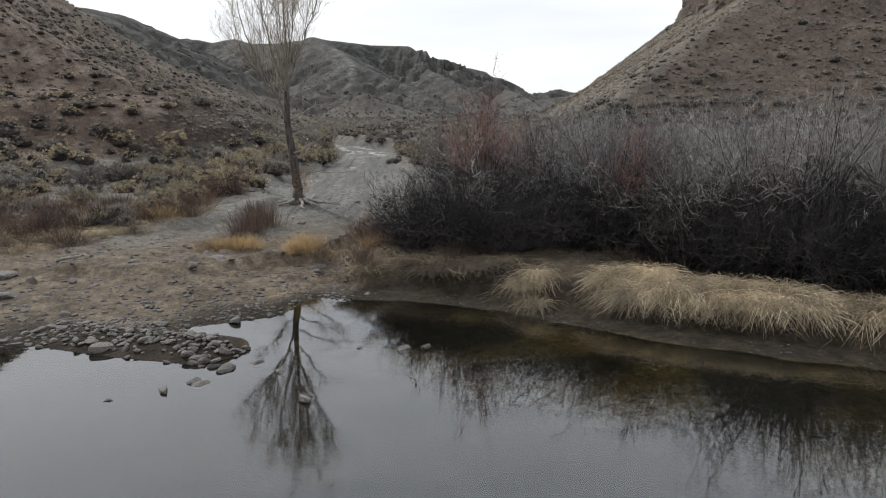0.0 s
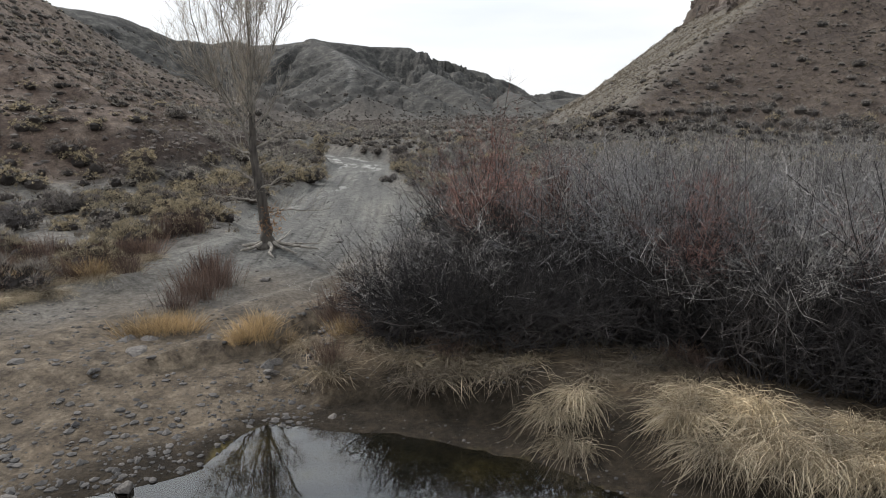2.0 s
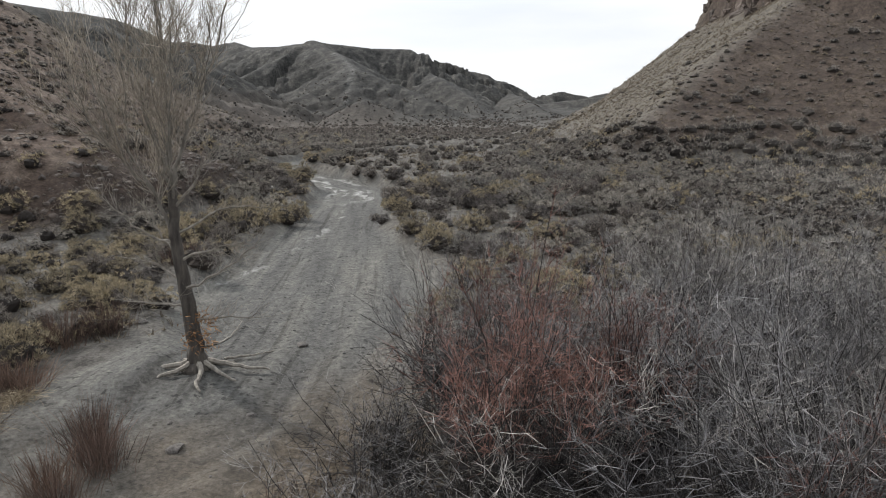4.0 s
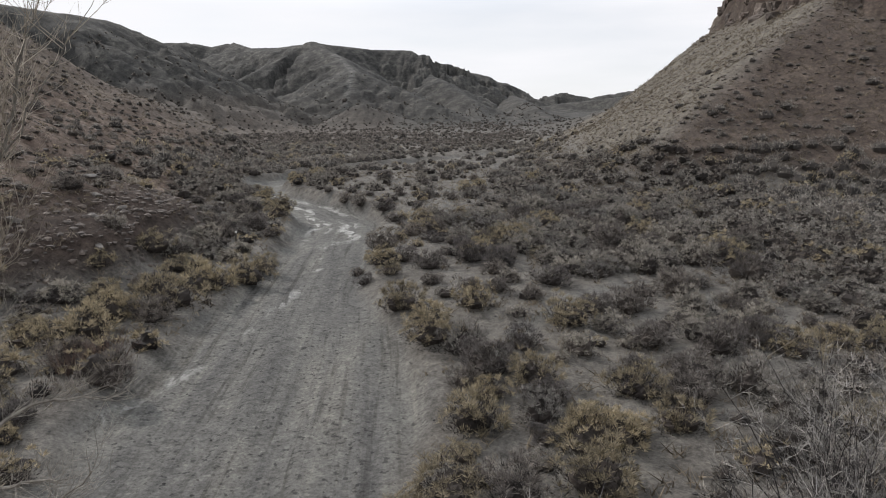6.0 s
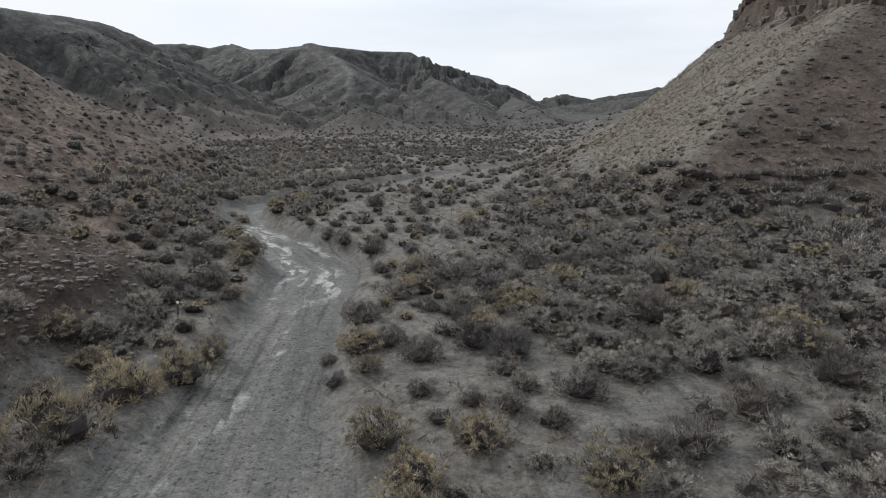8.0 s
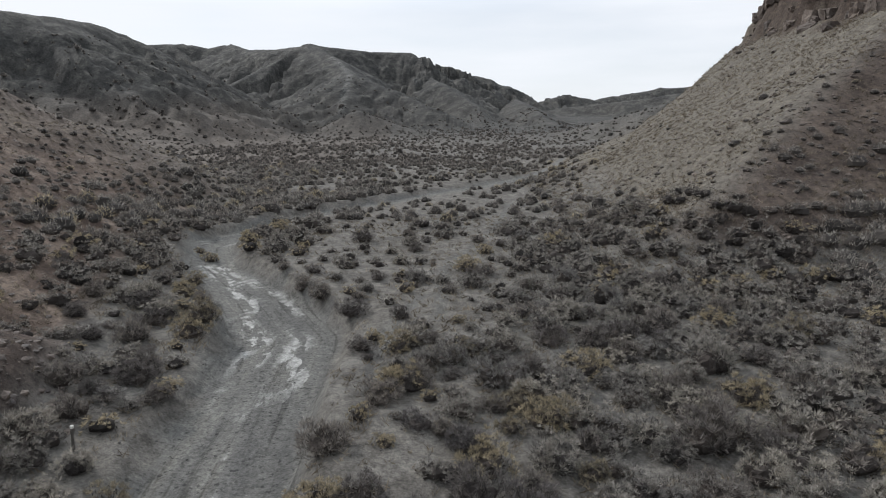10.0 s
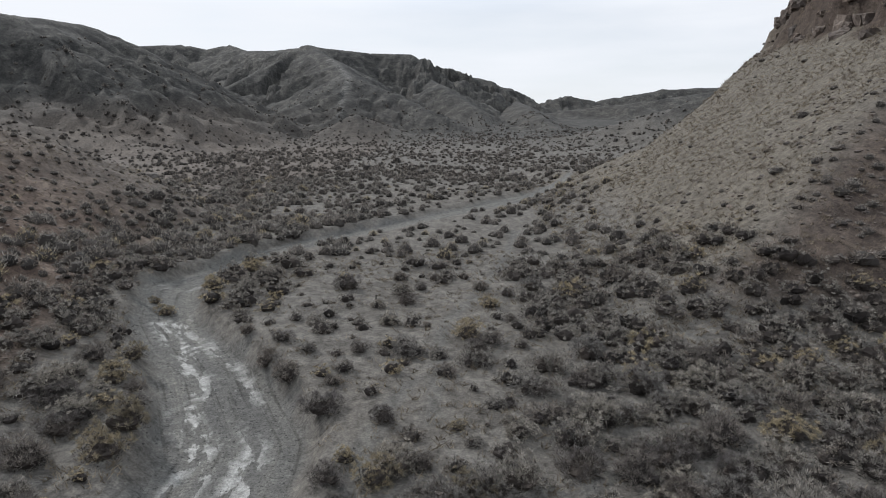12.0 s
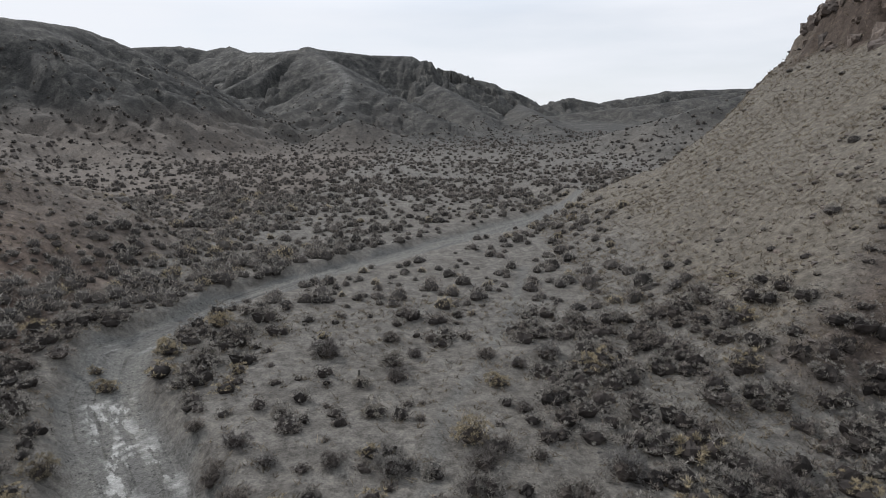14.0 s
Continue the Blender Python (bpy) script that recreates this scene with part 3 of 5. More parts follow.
def merge(pieces):
    """Joins (vertices, faces) pairs into one."""
    co, fa, at = [], [], 0
    for c, f in pieces:
        co.append(c)
        fa.append(f + at)
        at += len(c)
    return np.concatenate(co), np.concatenate(fa)


def fan(rng, n, tilt0, tilt1):
    """Unit vectors about straight up, leaning by tilt0 to tilt1 degrees."""
    az, ti = rng.uniform(0, 2 * math.pi, n), np.radians(rng.uniform(tilt0, tilt1, n))
    return np.stack([np.cos(az) * np.sin(ti), np.sin(az) * np.sin(ti), np.cos(ti)], -1)


def part(name, geometry, material, parent, label=""):
    ob = new(name, mesh_of(name, geometry[0], geometry[1], material))
    ob.parent = parent
    return tagged(ob, label)


def brush_geometry(seed, tips, twigs, rings, tip=(0.07, 0.15), wide=0.012, lobes=7, upright=0.35, heart=0.49):
    """A rounded shrub about 1.1 m wide and 0.55 m high: a tangled heart and twigs round it, both darkened for inner
    shade, and pale tips over uneven lobes.
    """
    rng = np.random.default_rng(seed)
    c = np.concatenate([rng.normal(size=(lobes, 2)) * 0.21, rng.uniform(0.0, 0.08, (lobes, 1))], 1)
    r = rng.uniform(0.15, 0.29, lobes)
    tall = rng.uniform(1.5, 2.1, lobes)
    axes = np.stack([r, r, r * tall], -1)

    def reach(d):
        """How far the lobes go from the root in the directions d."""
        a = ((d[:, None] / axes) ** 2).sum(-1)
        b = -2 * (d[:, None] * c / axes ** 2).sum(-1)
        e = ((c / axes) ** 2).sum(-1) - 1
        q = b * b - 4 * a * e
        far = (-b + np.sqrt(np.maximum(q, 0))) / (2 * a)
        return np.where(q > 0, far, 0.12).max(1)

    def heads(n, low, power):
        az, z = rng.uniform(0, 2 * math.pi, n), low + (1 - low) * rng.uniform(0, 1, n) ** power
        f = np.sqrt(1 - z * z)
        return np.stack([np.cos(az) * f, np.sin(az) * f, z], -1)

    def tufts(d, start, length, width):
        n = len(d)
        at = d * (reach(d) * rng.uniform(*start, n))[:, None] + rng.normal(size=(n, 3)) * 0.012
        out = unit(d * 0.7 + np.array([0, 0, upright]) + rng.normal(size=(n, 3)) * 0.42)
        P = np.stack([at, at + out * rng.uniform(*length, (n, 1))], 1)
        W = np.stack([np.full(n, width * 1.5), np.full(n, width * 0.5)], 1) * rng.uniform(0.6, 1.4, (n, 1))
        return ribbons(rng, P, W)

    # each head is a little dome of blades about one point of the crown
    m = int(np.clip(tips // 22, 18, 90))
    d = heads(m, 0.12, 0.8)
    middle = d * (reach(d) * rng.uniform(0.66, 0.90, m))[:, None]
    big = rng.uniform(0.7, 1.35, m)
    pick = rng.integers(0, m, tips)
    way = unit(d[pick] * 0.55 + np.array([0, 0, 0.35 + upright * 0.4]) + unit(rng.normal(size=(tips, 3))) * 0.95)
    away = way * (rng.uniform(0.01, 0.055, (tips, 1)) * big[pick][:, None])
    P = np.stack([middle[pick] + away, middle[pick] + away + way * rng.uniform(*tip, (tips, 1)) * big[pick][:, None]], 1)
    foliage = ribbons(rng, P, np.stack([np.full(tips, wide * 1.6), np.full(tips, wide)], 1) * rng.uniform(0.6, 1.4, (tips, 1)))
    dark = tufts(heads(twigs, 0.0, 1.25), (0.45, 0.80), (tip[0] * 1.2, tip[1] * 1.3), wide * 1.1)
    # the heart: an uneven closed dome, in wood colour darkened for inner shade
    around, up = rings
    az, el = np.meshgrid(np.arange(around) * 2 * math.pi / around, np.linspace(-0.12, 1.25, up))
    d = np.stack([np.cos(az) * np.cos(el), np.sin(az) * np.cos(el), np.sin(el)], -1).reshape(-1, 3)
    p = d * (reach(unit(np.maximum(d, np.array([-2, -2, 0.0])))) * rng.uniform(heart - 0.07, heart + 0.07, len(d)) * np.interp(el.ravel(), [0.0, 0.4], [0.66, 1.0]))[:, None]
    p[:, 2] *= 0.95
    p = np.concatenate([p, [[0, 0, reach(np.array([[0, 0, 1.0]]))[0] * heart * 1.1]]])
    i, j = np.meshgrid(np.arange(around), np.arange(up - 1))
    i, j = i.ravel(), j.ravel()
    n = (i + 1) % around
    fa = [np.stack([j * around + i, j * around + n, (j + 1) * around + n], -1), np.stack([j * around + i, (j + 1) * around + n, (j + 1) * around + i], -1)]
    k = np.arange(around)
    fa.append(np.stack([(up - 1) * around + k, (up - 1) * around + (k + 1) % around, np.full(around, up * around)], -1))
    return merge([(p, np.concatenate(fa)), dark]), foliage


def mound_geometry(seed, around, tips, tip=(0.10, 0.17), wide=0.05):
    """A far shrub about 1.1 m wide: a ragged crown on a skirt darkened for shade, with tufts over it."""
    rng = np.random.default_rng(seed)
    az = (np.arange(around) + rng.uniform(-0.3, 0.3, around)) * 2 * math.pi / around
    wave = 1 + 0.12 * np.sin(az * 2 + rng.uniform(0, 6)) + 0.15 * np.sin(az * 3 + rng.uniform(0, 6))
    rows = []
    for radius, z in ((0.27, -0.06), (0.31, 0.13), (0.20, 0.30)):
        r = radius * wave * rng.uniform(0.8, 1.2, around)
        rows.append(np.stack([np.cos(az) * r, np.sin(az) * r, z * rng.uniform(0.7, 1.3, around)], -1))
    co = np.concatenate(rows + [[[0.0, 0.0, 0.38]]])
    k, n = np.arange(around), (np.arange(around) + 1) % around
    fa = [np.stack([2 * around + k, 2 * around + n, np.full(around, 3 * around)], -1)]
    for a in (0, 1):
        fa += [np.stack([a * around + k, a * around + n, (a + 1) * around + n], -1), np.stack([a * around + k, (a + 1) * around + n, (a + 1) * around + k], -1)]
    az, z = rng.uniform(0, 2 * math.pi, tips), rng.uniform(0.05, 1.0, tips)
    f = np.sqrt(1 - z * z)
    d = np.stack([np.cos(az) * f * 0.38, np.sin(az) * f * 0.38, 0.03 + z * 0.44], -1) * rng.uniform(0.6, 1.1, (tips, 1))
    out = unit(d * np.array([1, 1, 0.7]) + np.array([0, 0, 0.20]) + rng.normal(size=(tips, 3)) * 0.20)
    P = np.stack([d, d + out * rng.uniform(*tip, (tips, 1))], 1)
    crown = ribbons(rng, P, np.tile(np.array([[wide, wide * 0.4]]), (tips, 1)))
    skirt = co, np.concatenate(fa)
    return skirt, crown


def willow_geometry(seed, stems=70, high=2.7, lean=34):
    rng = np.random.default_rng(seed)
    k = 5
    t = np.linspace(0, 1, k)
    root = rng.normal(size=(stems, 3)) * np.array([0.20, 0.20, 0])
    way = fan(rng, stems, 2, lean)
    length = high * rng.uniform(0.55, 1.05, (stems, 1))
    droop = rng.uniform(-0.05, 0.55, (stems, 1))
    flat = way * np.array([1, 1, 0])
    S = root[:, None] + way[:, None] * (length[:, None] * t[None, :, None]) + flat[:, None] * (droop[:, None] * (t ** 2.2)[None, :, None] * 1.2)
    S[:, :, 2] -= droop * (t ** 2.5)[None, :] * 0.9
    S = S + np.cumsum(rng.normal(size=S.shape) * 0.085, axis=1)
    S[:, 0, 2] = -0.08
    wood = tubes(S, np.linspace(0.0085, 0.003, k)[None, :] * rng.uniform(0.7, 1.3, (stems, 1)))
    n = stems * 20
    si = rng.integers(0, stems, n)
    u = rng.uniform(0.06, 1.0, n) ** 0.75 * (k - 1)
    i0 = np.minimum(u.astype(int), k - 2)
    f = (u - i0)[:, None]
    at = S[si, i0] * (1 - f) + S[si, i0 + 1] * f
    d = unit(unit(S[si, i0 + 1] - S[si, i0]) * 0.8 + rng.normal(size=(n, 3)) * 0.7 + np.array([0, 0, 0.12]))
    ln = rng.uniform(0.22, 0.62, (n, 1))
    m = at + d * ln * 0.5 + rng.normal(size=(n, 3)) * 0.02
    e = at + d * ln + np.array([0, 0, 0.05]) * ln
    P = np.stack([at, m, e], 1)
    # outer, high twigs stay pale; inner and low ones take the painted shade
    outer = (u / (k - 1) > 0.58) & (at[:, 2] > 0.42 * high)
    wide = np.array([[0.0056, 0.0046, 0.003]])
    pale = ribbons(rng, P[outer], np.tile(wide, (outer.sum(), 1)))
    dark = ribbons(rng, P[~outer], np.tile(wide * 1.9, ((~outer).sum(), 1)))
    n2 = n * 3
    pi = rng.integers(0, n, n2)
    a2 = m[pi] * 0.7 + e[pi] * 0.3
    d2 = unit(d[pi] + rng.normal(size=(n2, 3)) * 0.6)
    P2 = np.stack([a2, a2 + d2 * rng.uniform(0.10, 0.30, (n2, 1))], 1)
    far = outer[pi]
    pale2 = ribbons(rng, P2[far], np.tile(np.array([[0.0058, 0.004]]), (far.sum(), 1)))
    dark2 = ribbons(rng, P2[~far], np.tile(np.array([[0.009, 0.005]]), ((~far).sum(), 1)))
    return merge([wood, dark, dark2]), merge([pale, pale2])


def tussock_geometry(seed, blades=320, high=0.55, wide=0.16, droop=0.6, thick=0.008):
    rng = np.random.default_rng(seed)
    root = rng.normal(size=(blades, 3)) * np.array([wide, wide, 0])
    way = unit(fan(rng, blades, 0, 42) + root * 1.2)
    ln = high * rng.uniform(0.6, 1.25, (blades, 1))
    flat = unit(way * np.array([1, 1, 0]) + rng.normal(size=(blades, 3)) * np.array([0.3, 0.3, 0]))
    t = np.array([0, 0.36, 0.7, 1.0])
    P = root[:, None] + way[:, None] * (ln[:, None] * t[None, :, None]) + flat[:, None] * (ln[:, None] * (t ** 1.6)[None, :, None] * droop * 0.35)
    P[:, :, 2] -= ln * (t ** 2.2)[None, :] * droop * rng.uniform(0.55, 1.35, (blades, 1))
    P = P + np.cumsum(rng.normal(size=P.shape), 1) * 0.012
    P[:, :, 2] = np.maximum(P[:, :, 2], -0.02 + 0.01 * t - 0.3 * max(droop - 0.7, 0) * t)
    P[:, 0, 2] = -0.04
    return ribbons(rng, P, np.tile(np.array([[thick, thick, thick * 0.8, thick * 0.25]]), (blades, 1)))


def rock_geometry(seed, flat=0.65):
    """An angular stone about 1 m across, resting on z = 0."""
    rng = np.random.default_rng(seed)
    bm = bmesh.new()
    bmesh.ops.create_icosphere(bm, subdivisions=2, radius=0.5)
    cuts = unit(rng.normal(size=(12, 3)))
    reach = rng.uniform(0.22, 0.42, 12)
    for v in bm.verts:
        p = np.array(v.co)
        for c, r in zip(cuts, reach):
            over = p @ c - r
            if over > 0:
                p = p - c * over * 0.99
        p = p * 1.25 + noise.noise_vector(Vector(p * 3 + seed)) * 0.012
        v.co = Vector((p[0] * 1.15, p[1] * 0.9, p[2] * flat + 0.5 * flat * 0.55))
    co = np.array([v.co[:] for v in bm.verts])
    fa = np.array([[v.index for v in f.verts] for f in bm.faces])
    bm.free()
    return co, fa


def ground_z(x, y):
    return float(height(np.array([x]), np.array([y]))[0])


def tiled(geometries, places, tilt=0.0):
    """Joins many turned and scaled copies: places are rows (x, y, z, turn, wide, high, kind)."""
    places = np.asarray(places, float)
    cos, fas, at = [], [], 0
    for kind, (co, fa) in enumerate(geometries):
        p = places[places[:, 6] == kind]
        if not len(p):
            continue
        c, s = np.cos(p[:, 3])[:, None], np.sin(p[:, 3])[:, None]
        x = (co[None, :, 0] * c - co[None, :, 1] * s) * p[:, 4:5] + p[:, 0:1]
        y = (co[None, :, 0] * s + co[None, :, 1] * c) * p[:, 4:5] + p[:, 1:2]
        z = co[None, :, 2] * p[:, 5:6] + p[:, 2:3]
        cos.append(np.stack([x, y, z], -1).reshape(-1, 3))
        fas.append((fa[None] + (np.arange(len(p)) * len(co))[:, None, None]).reshape(-1, fa.shape[1]) + at)
        at += len(p) * len(co)
    return np.concatenate(cos), np.concatenate(fas)


def thing_at(ob, x, y, turn=0.0, wide=1.0, high=1.0, sink=0.03, first=False):
    """Sets ob, or a copy of it, on the ground."""
    z = ground_z(x, y) - sink
    if not first:
        ob = copy_thing(ob, Matrix.Identity(4))
    ob.matrix_basis = Matrix.Translation((x, y, z)) @ Matrix.Rotation(turn, 4, "Z") @ Matrix.Diagonal((wide, wide, high, 1))
    return ob


def two_part_plant(name, label, category, group, wood, leaf, wood_mat, leaf_mat, leaf_name="foliage"):
    root = tagged(new(name), label, category, group)
    part("woody_base", wood, wood_mat, root)
    part(leaf_name, leaf, leaf_mat, root)
    return root


# ---- willow thicket by the pond ----
def plant_willows():
    rng = np.random.default_rng(3)
    kinds = []
    for k in range(4):
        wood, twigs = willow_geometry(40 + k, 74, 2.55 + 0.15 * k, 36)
        kinds.append(two_part_plant("willow_shrub", "leafless grey willow shrub with dense fine twigs", "shrub", "willow thicket by the pond", wood, twigs, WILLOW_SHADED, WILLOW, "crown"))
    wood, twigs = willow_geometry(50, 80, 3.0, 20)
    red = two_part_plant("willow_shrub", "leafless reddish-brown willow shrub standing above its neighbours", "shrub", "willow thicket by the pond", wood, twigs, WILLOW_SHADED, WILLOW_RED, "crown")
    # low front brush, its twigs coloured dark in place of shade
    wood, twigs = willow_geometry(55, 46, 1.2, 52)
    low = two_part_plant("willow_brush", "low tangle of dead willow twigs, coloured dark for shade", "shrub", "willow thicket by the pond", wood, twigs, WILLOW_SHADED, WILLOW_SHADED, "crown")
    used = [False] * 4
    for row, y in enumerate((11.75, 12.9, 14.1, 15.4, 16.8, 18.3, 19.9, 21.6)):
        for x in np.arange(-0.9 + 0.6 * (row % 2), 9.0 + 0.45 * row, 1.3):
            if y > 18 and x < 4.0 or y > 16.5 and x < 0.3 or row == 0 and x < 4.2:
                continue
            px, py = x + rng.uniform(-0.35, 0.35), y + rng.uniform(-0.3, 0.3)
            if np.hypot(px - 0.75, py - 13.9) < 0.6:
                continue
            py -= 0.5 * max(px - 3.2, 0)
            k = int(rng.integers(0, 4))
            tall = rng.uniform(0.82, 1.08) * (0.86 if row < 2 else 1.0)
            front = (0.72, 0.72, 0.84, 0.93, 1.0)[min(row, 4)]
            tall *= float(np.interp(px, [0.5, 3.5], [front, (1.12, 1.22, 1.1, 1.0, 1.0)[min(row, 4)]]))
            if px < -0.75:
                continue
            edge = float(np.interp(px, [-0.75, 0.2, 1.3], [0.58, 0.80, 1.0]))
            thing_at(kinds[k], px, py, rng.uniform(0, 6.28), rng.uniform(0.9, 1.1) * (0.4 + 0.6 * edge), tall * edge, first=not used[k])
            used[k] = True
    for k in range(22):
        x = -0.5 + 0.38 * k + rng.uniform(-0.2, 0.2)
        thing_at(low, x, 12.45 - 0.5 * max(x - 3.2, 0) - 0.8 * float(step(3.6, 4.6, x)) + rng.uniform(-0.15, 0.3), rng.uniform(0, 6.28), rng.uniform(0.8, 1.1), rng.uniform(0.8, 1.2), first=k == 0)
    thing_at(red, 0.75, 14.0, 0.4, 0.95, 1.03, first=True)
    for x, y, w, h in ((3.5, 12.2, 0.8, 0.80), (5.7, 11.3, 0.8, 0.74), (2.1, 15.2, 0.8, 0.84)):
        thing_at(red, x, y, x * 2, w, h)


plant_willows()


# ---- sagebrush and rabbitbrush over valley and slopes ----
# shrubs that stand alone or edge the wash: x, y, width
SAGES = [(2, 24.7, 0.97), (6.7, 24.7, 1.15), (6.2, 25.8, 1.25), (7.8, 26.3, 0.6), (0.6, 27.8, 1.24), (3.3, 27.8, 0.9), (6.3, 28.5, 0.83), (2.2, 30.2, 0.6), (7.1, 30.8, 1.15), (8.9, 31.9, 1.03),
         (7, 34.8, 1.51), (5.3, 35.3, 0.85), (8.9, 35.7, 1.44), (3.9, 36.2, 1.04), (-7.3, 37.5, 0.8), (8.9, 39.1, 1.54), (2.1, 42.1, 1.55), (-9.9, 42.2, 0.99), (8.4, 43, 1.77), (-0.1, 43.7, 1.14),
         (-9.4, 44.1, 1.17), (6.9, 49.9, 1.9), (13.5, 50.4, 1.9), (1.7, 52, 1.46), (0.4, 52.7, 1.04), (-4.4, 53.3, 0.77), (3.5, 53.7, 0.78), (-4.7, 56.3, 1.07), (-1.7, 56.6, 1.26), (-2.4, 58.9, 1),
         (-1.5, 60.8, 1.4), (-9.1, 60.9, 1.9), (4.8, 61.5, 1.53)]
YELLOW_SHRUBS = [(4.4, 24.3, 1.02), (0.8, 24.4, 1.2), (2.8, 24.6, 0.79), (4, 25.6, 1.14), (2.1, 26.3, 1.11), (-8.8, 28.1, 1.16), (9.4, 28.3, 1.05), (-8.6, 28.8, 1.58), (-0.2, 29.7, 1.06), (3.4, 29.7, 1.26),
                 (1, 31, 1.17), (-1, 31.1, 1.29), (-7.7, 31.5, 1.9), (-7.2, 33.5, 1.66), (-1.6, 34.8, 0.82), (-6.5, 34.9, 1.53), (-6.3, 36.6, 1.07), (10.5, 37.3, 1.41), (-1.9, 46, 0.81), (-8.2, 46.1, 1.6),
                 (-8.2, 47.4, 1.73), (-10.1, 50.4, 1.38), (-10.6, 52.8, 1.2), (1.5, 54.6, 1.48), (2.6, 59.1, 1.2), (-12.4, 59.7, 1.24), (-10.9, 62, 1.57), (-10, 65.6, 1.52)]
BARE_NEAR = [(-6.6, 26, 1.09), (0.7, 26.1, 0.8), (5.3, 27, 0.64), (6.4, 27.7, 1.12), (2, 28, 0.91), (8.4, 30.5, 0.82), (5.4, 30.9, 1.27), (2.7, 31.9, 0.8), (7.1, 32.2, 1.28), (1.8, 32.4, 0.83),
             (1, 32.7, 0.72), (-0.2, 33.2, 0.75), (3.5, 33.2, 1.12), (10, 34.2, 1.58), (-2.4, 34.5, 0.61), (-0.3, 35.5, 1.14), (2.1, 35.8, 1.45), (-2.9, 36.5, 0.61), (-2.2, 38.5, 1.34), (6.7, 38.6, 1.68),
             (-8.7, 39.7, 1.06), (-8.3, 42.2, 1.38), (-1.9, 44.2, 0.59), (4, 45.3, 1.71), (-9.9, 45.5, 1.79), (0.1, 45.7, 0.95)]
BARE_BEYOND = [(8.1, 47, 1.9), (-1.1, 48, 1.06), (-3.1, 48.9, 1.48), (0.6, 51, 1), (-4.7, 51.6, 1.45), (-5.9, 52.9, 1.21), (1.9, 53.2, 1.37), (-2.5, 53.3, 0.92), (2.3, 54.2, 1.13), (-5.6, 54.3, 0.97),
               (-7.3, 55.4, 0.86), (-0.1, 56.1, 0.53), (3.4, 56.9, 0.91), (-1.2, 59.4, 1.22), (3.5, 60.8, 0.96), (-4.2, 61.6, 1.76), (2.3, 61.6, 1.1), (-0.6, 61.8, 0.89), (-1.8, 63.6, 1.18)]
PLACED = [(*p, k) for k, rows in ((0, SAGES), (1, YELLOW_SHRUBS), (2, BARE_NEAR), (2, BARE_BEYOND)) for p in rows] + [(-13.4, 60.9, 0.8, 1)]


def plant_brush():
    rng = np.random.default_rng(11)
    full = [brush_geometry(60 + k, 2600, 900, (20, 9), (0.035, 0.075), 0.0058, 9) for k in range(5)]
    tan = [brush_geometry(70 + k, 2700, 800, (20, 9), (0.035, 0.070), 0.0060, 11, 0.5) for k in range(4)]
    bare = [brush_geometry(80 + k, 2200, 1000, (20, 9), (0.045, 0.10), 0.0048, 8, 0.45) for k in range(4)]
    lists = {"sage": (full, SAGE_SHADED_WOOD, SAGE), "tan": (tan, SAGE_SHADED_WOOD, RABBIT), "bare": (bare, SAGE_SHADED_WOOD, GREASE)}
    cell = 0.92
    gx, gy = np.meshgrid(np.arange(-58, 58, cell), np.arange(14.5, 113, cell))
    x = (gx + rng.uniform(-0.45, 0.45, gx.shape) * cell).ravel()
    y = (gy + rng.uniform(-0.45, 0.45, gy.shape) * cell).ravel()
    h, masks = height(x, y, True)
    d_wash, w_wash, _ = along(x, y, WASH)
    d_side, w_side, _ = along(x, y, SIDE_PATH)
    rise = h - plain(y)
    hill = step(1.4, 4.0, rise)
    dens = 0.80 + 0.50 * fbm(x, y, 7, 3)
    dens = dens + 0.35 * step(3.5, 7, x) * (1 - hill) + 0.45 * step(-6, -8, x) * (1 - 0.5 * hill) - 0.25 * step(0.1, 0.5, fbm(x + 40, y, 4, 2))
    grass = masks["drygrass"]
    dens = np.clip(dens, 0, 1) * (1 - 0.45 * step(60, 80, y) * (x > -13)) * (1 - np.where(x > 0, step(0.6, 2.2, rise), hill) * np.where((grass > 0.3) & (x > 0), 0.86, np.where(x < 0, 0.05, 0.25)))
    dens = dens * (1 - 0.35 * step(46, 50, y) * step(70, 66, y) * step(-7, -5.5, x) * step(4, 2.5, x))
    free = (d_wash > w_wash + 0.5) & (d_side > w_side + 0.4) & ~((x > -2.8) & (x < 11.5) & (y < 20.8)) & ~((y < 20) & (x > -6.8)) & (y - shore(x) > 7)
    dens = dens * (1 - 0.93 * step(0.25, 0.6, masks["cut"]) * (x < 0))
    dens = np.maximum(dens, 0.97 * step(50, 56, y) * step(95, 84, y) * (along(x, y, WASH)[2] > 0) * (d_wash < w_wash + 5.5))
    d_path = np.minimum.reduce([along(x, y, p)[0] for p in FOOTPATHS])
    free &= d_path > 0.55
    for px, py, size, _ in PLACED + [(-7.8, 38.0, 0.7, 0), (-7.4, 37.3, 0.6, 0), (-2.55, 59.0, 0.4, 0), (-2.4, 58.2, 0.4, 0)]:
        free &= np.hypot(x - px, y - py) > 0.3 + 0.45 * size
    keep = free & (rng.random(x.shape) < dens)
    x, y, hill, d_wash, w_wash, h = x[keep], y[keep], hill[keep], d_wash[keep], w_wash[keep], h[keep]
    n = len(x)
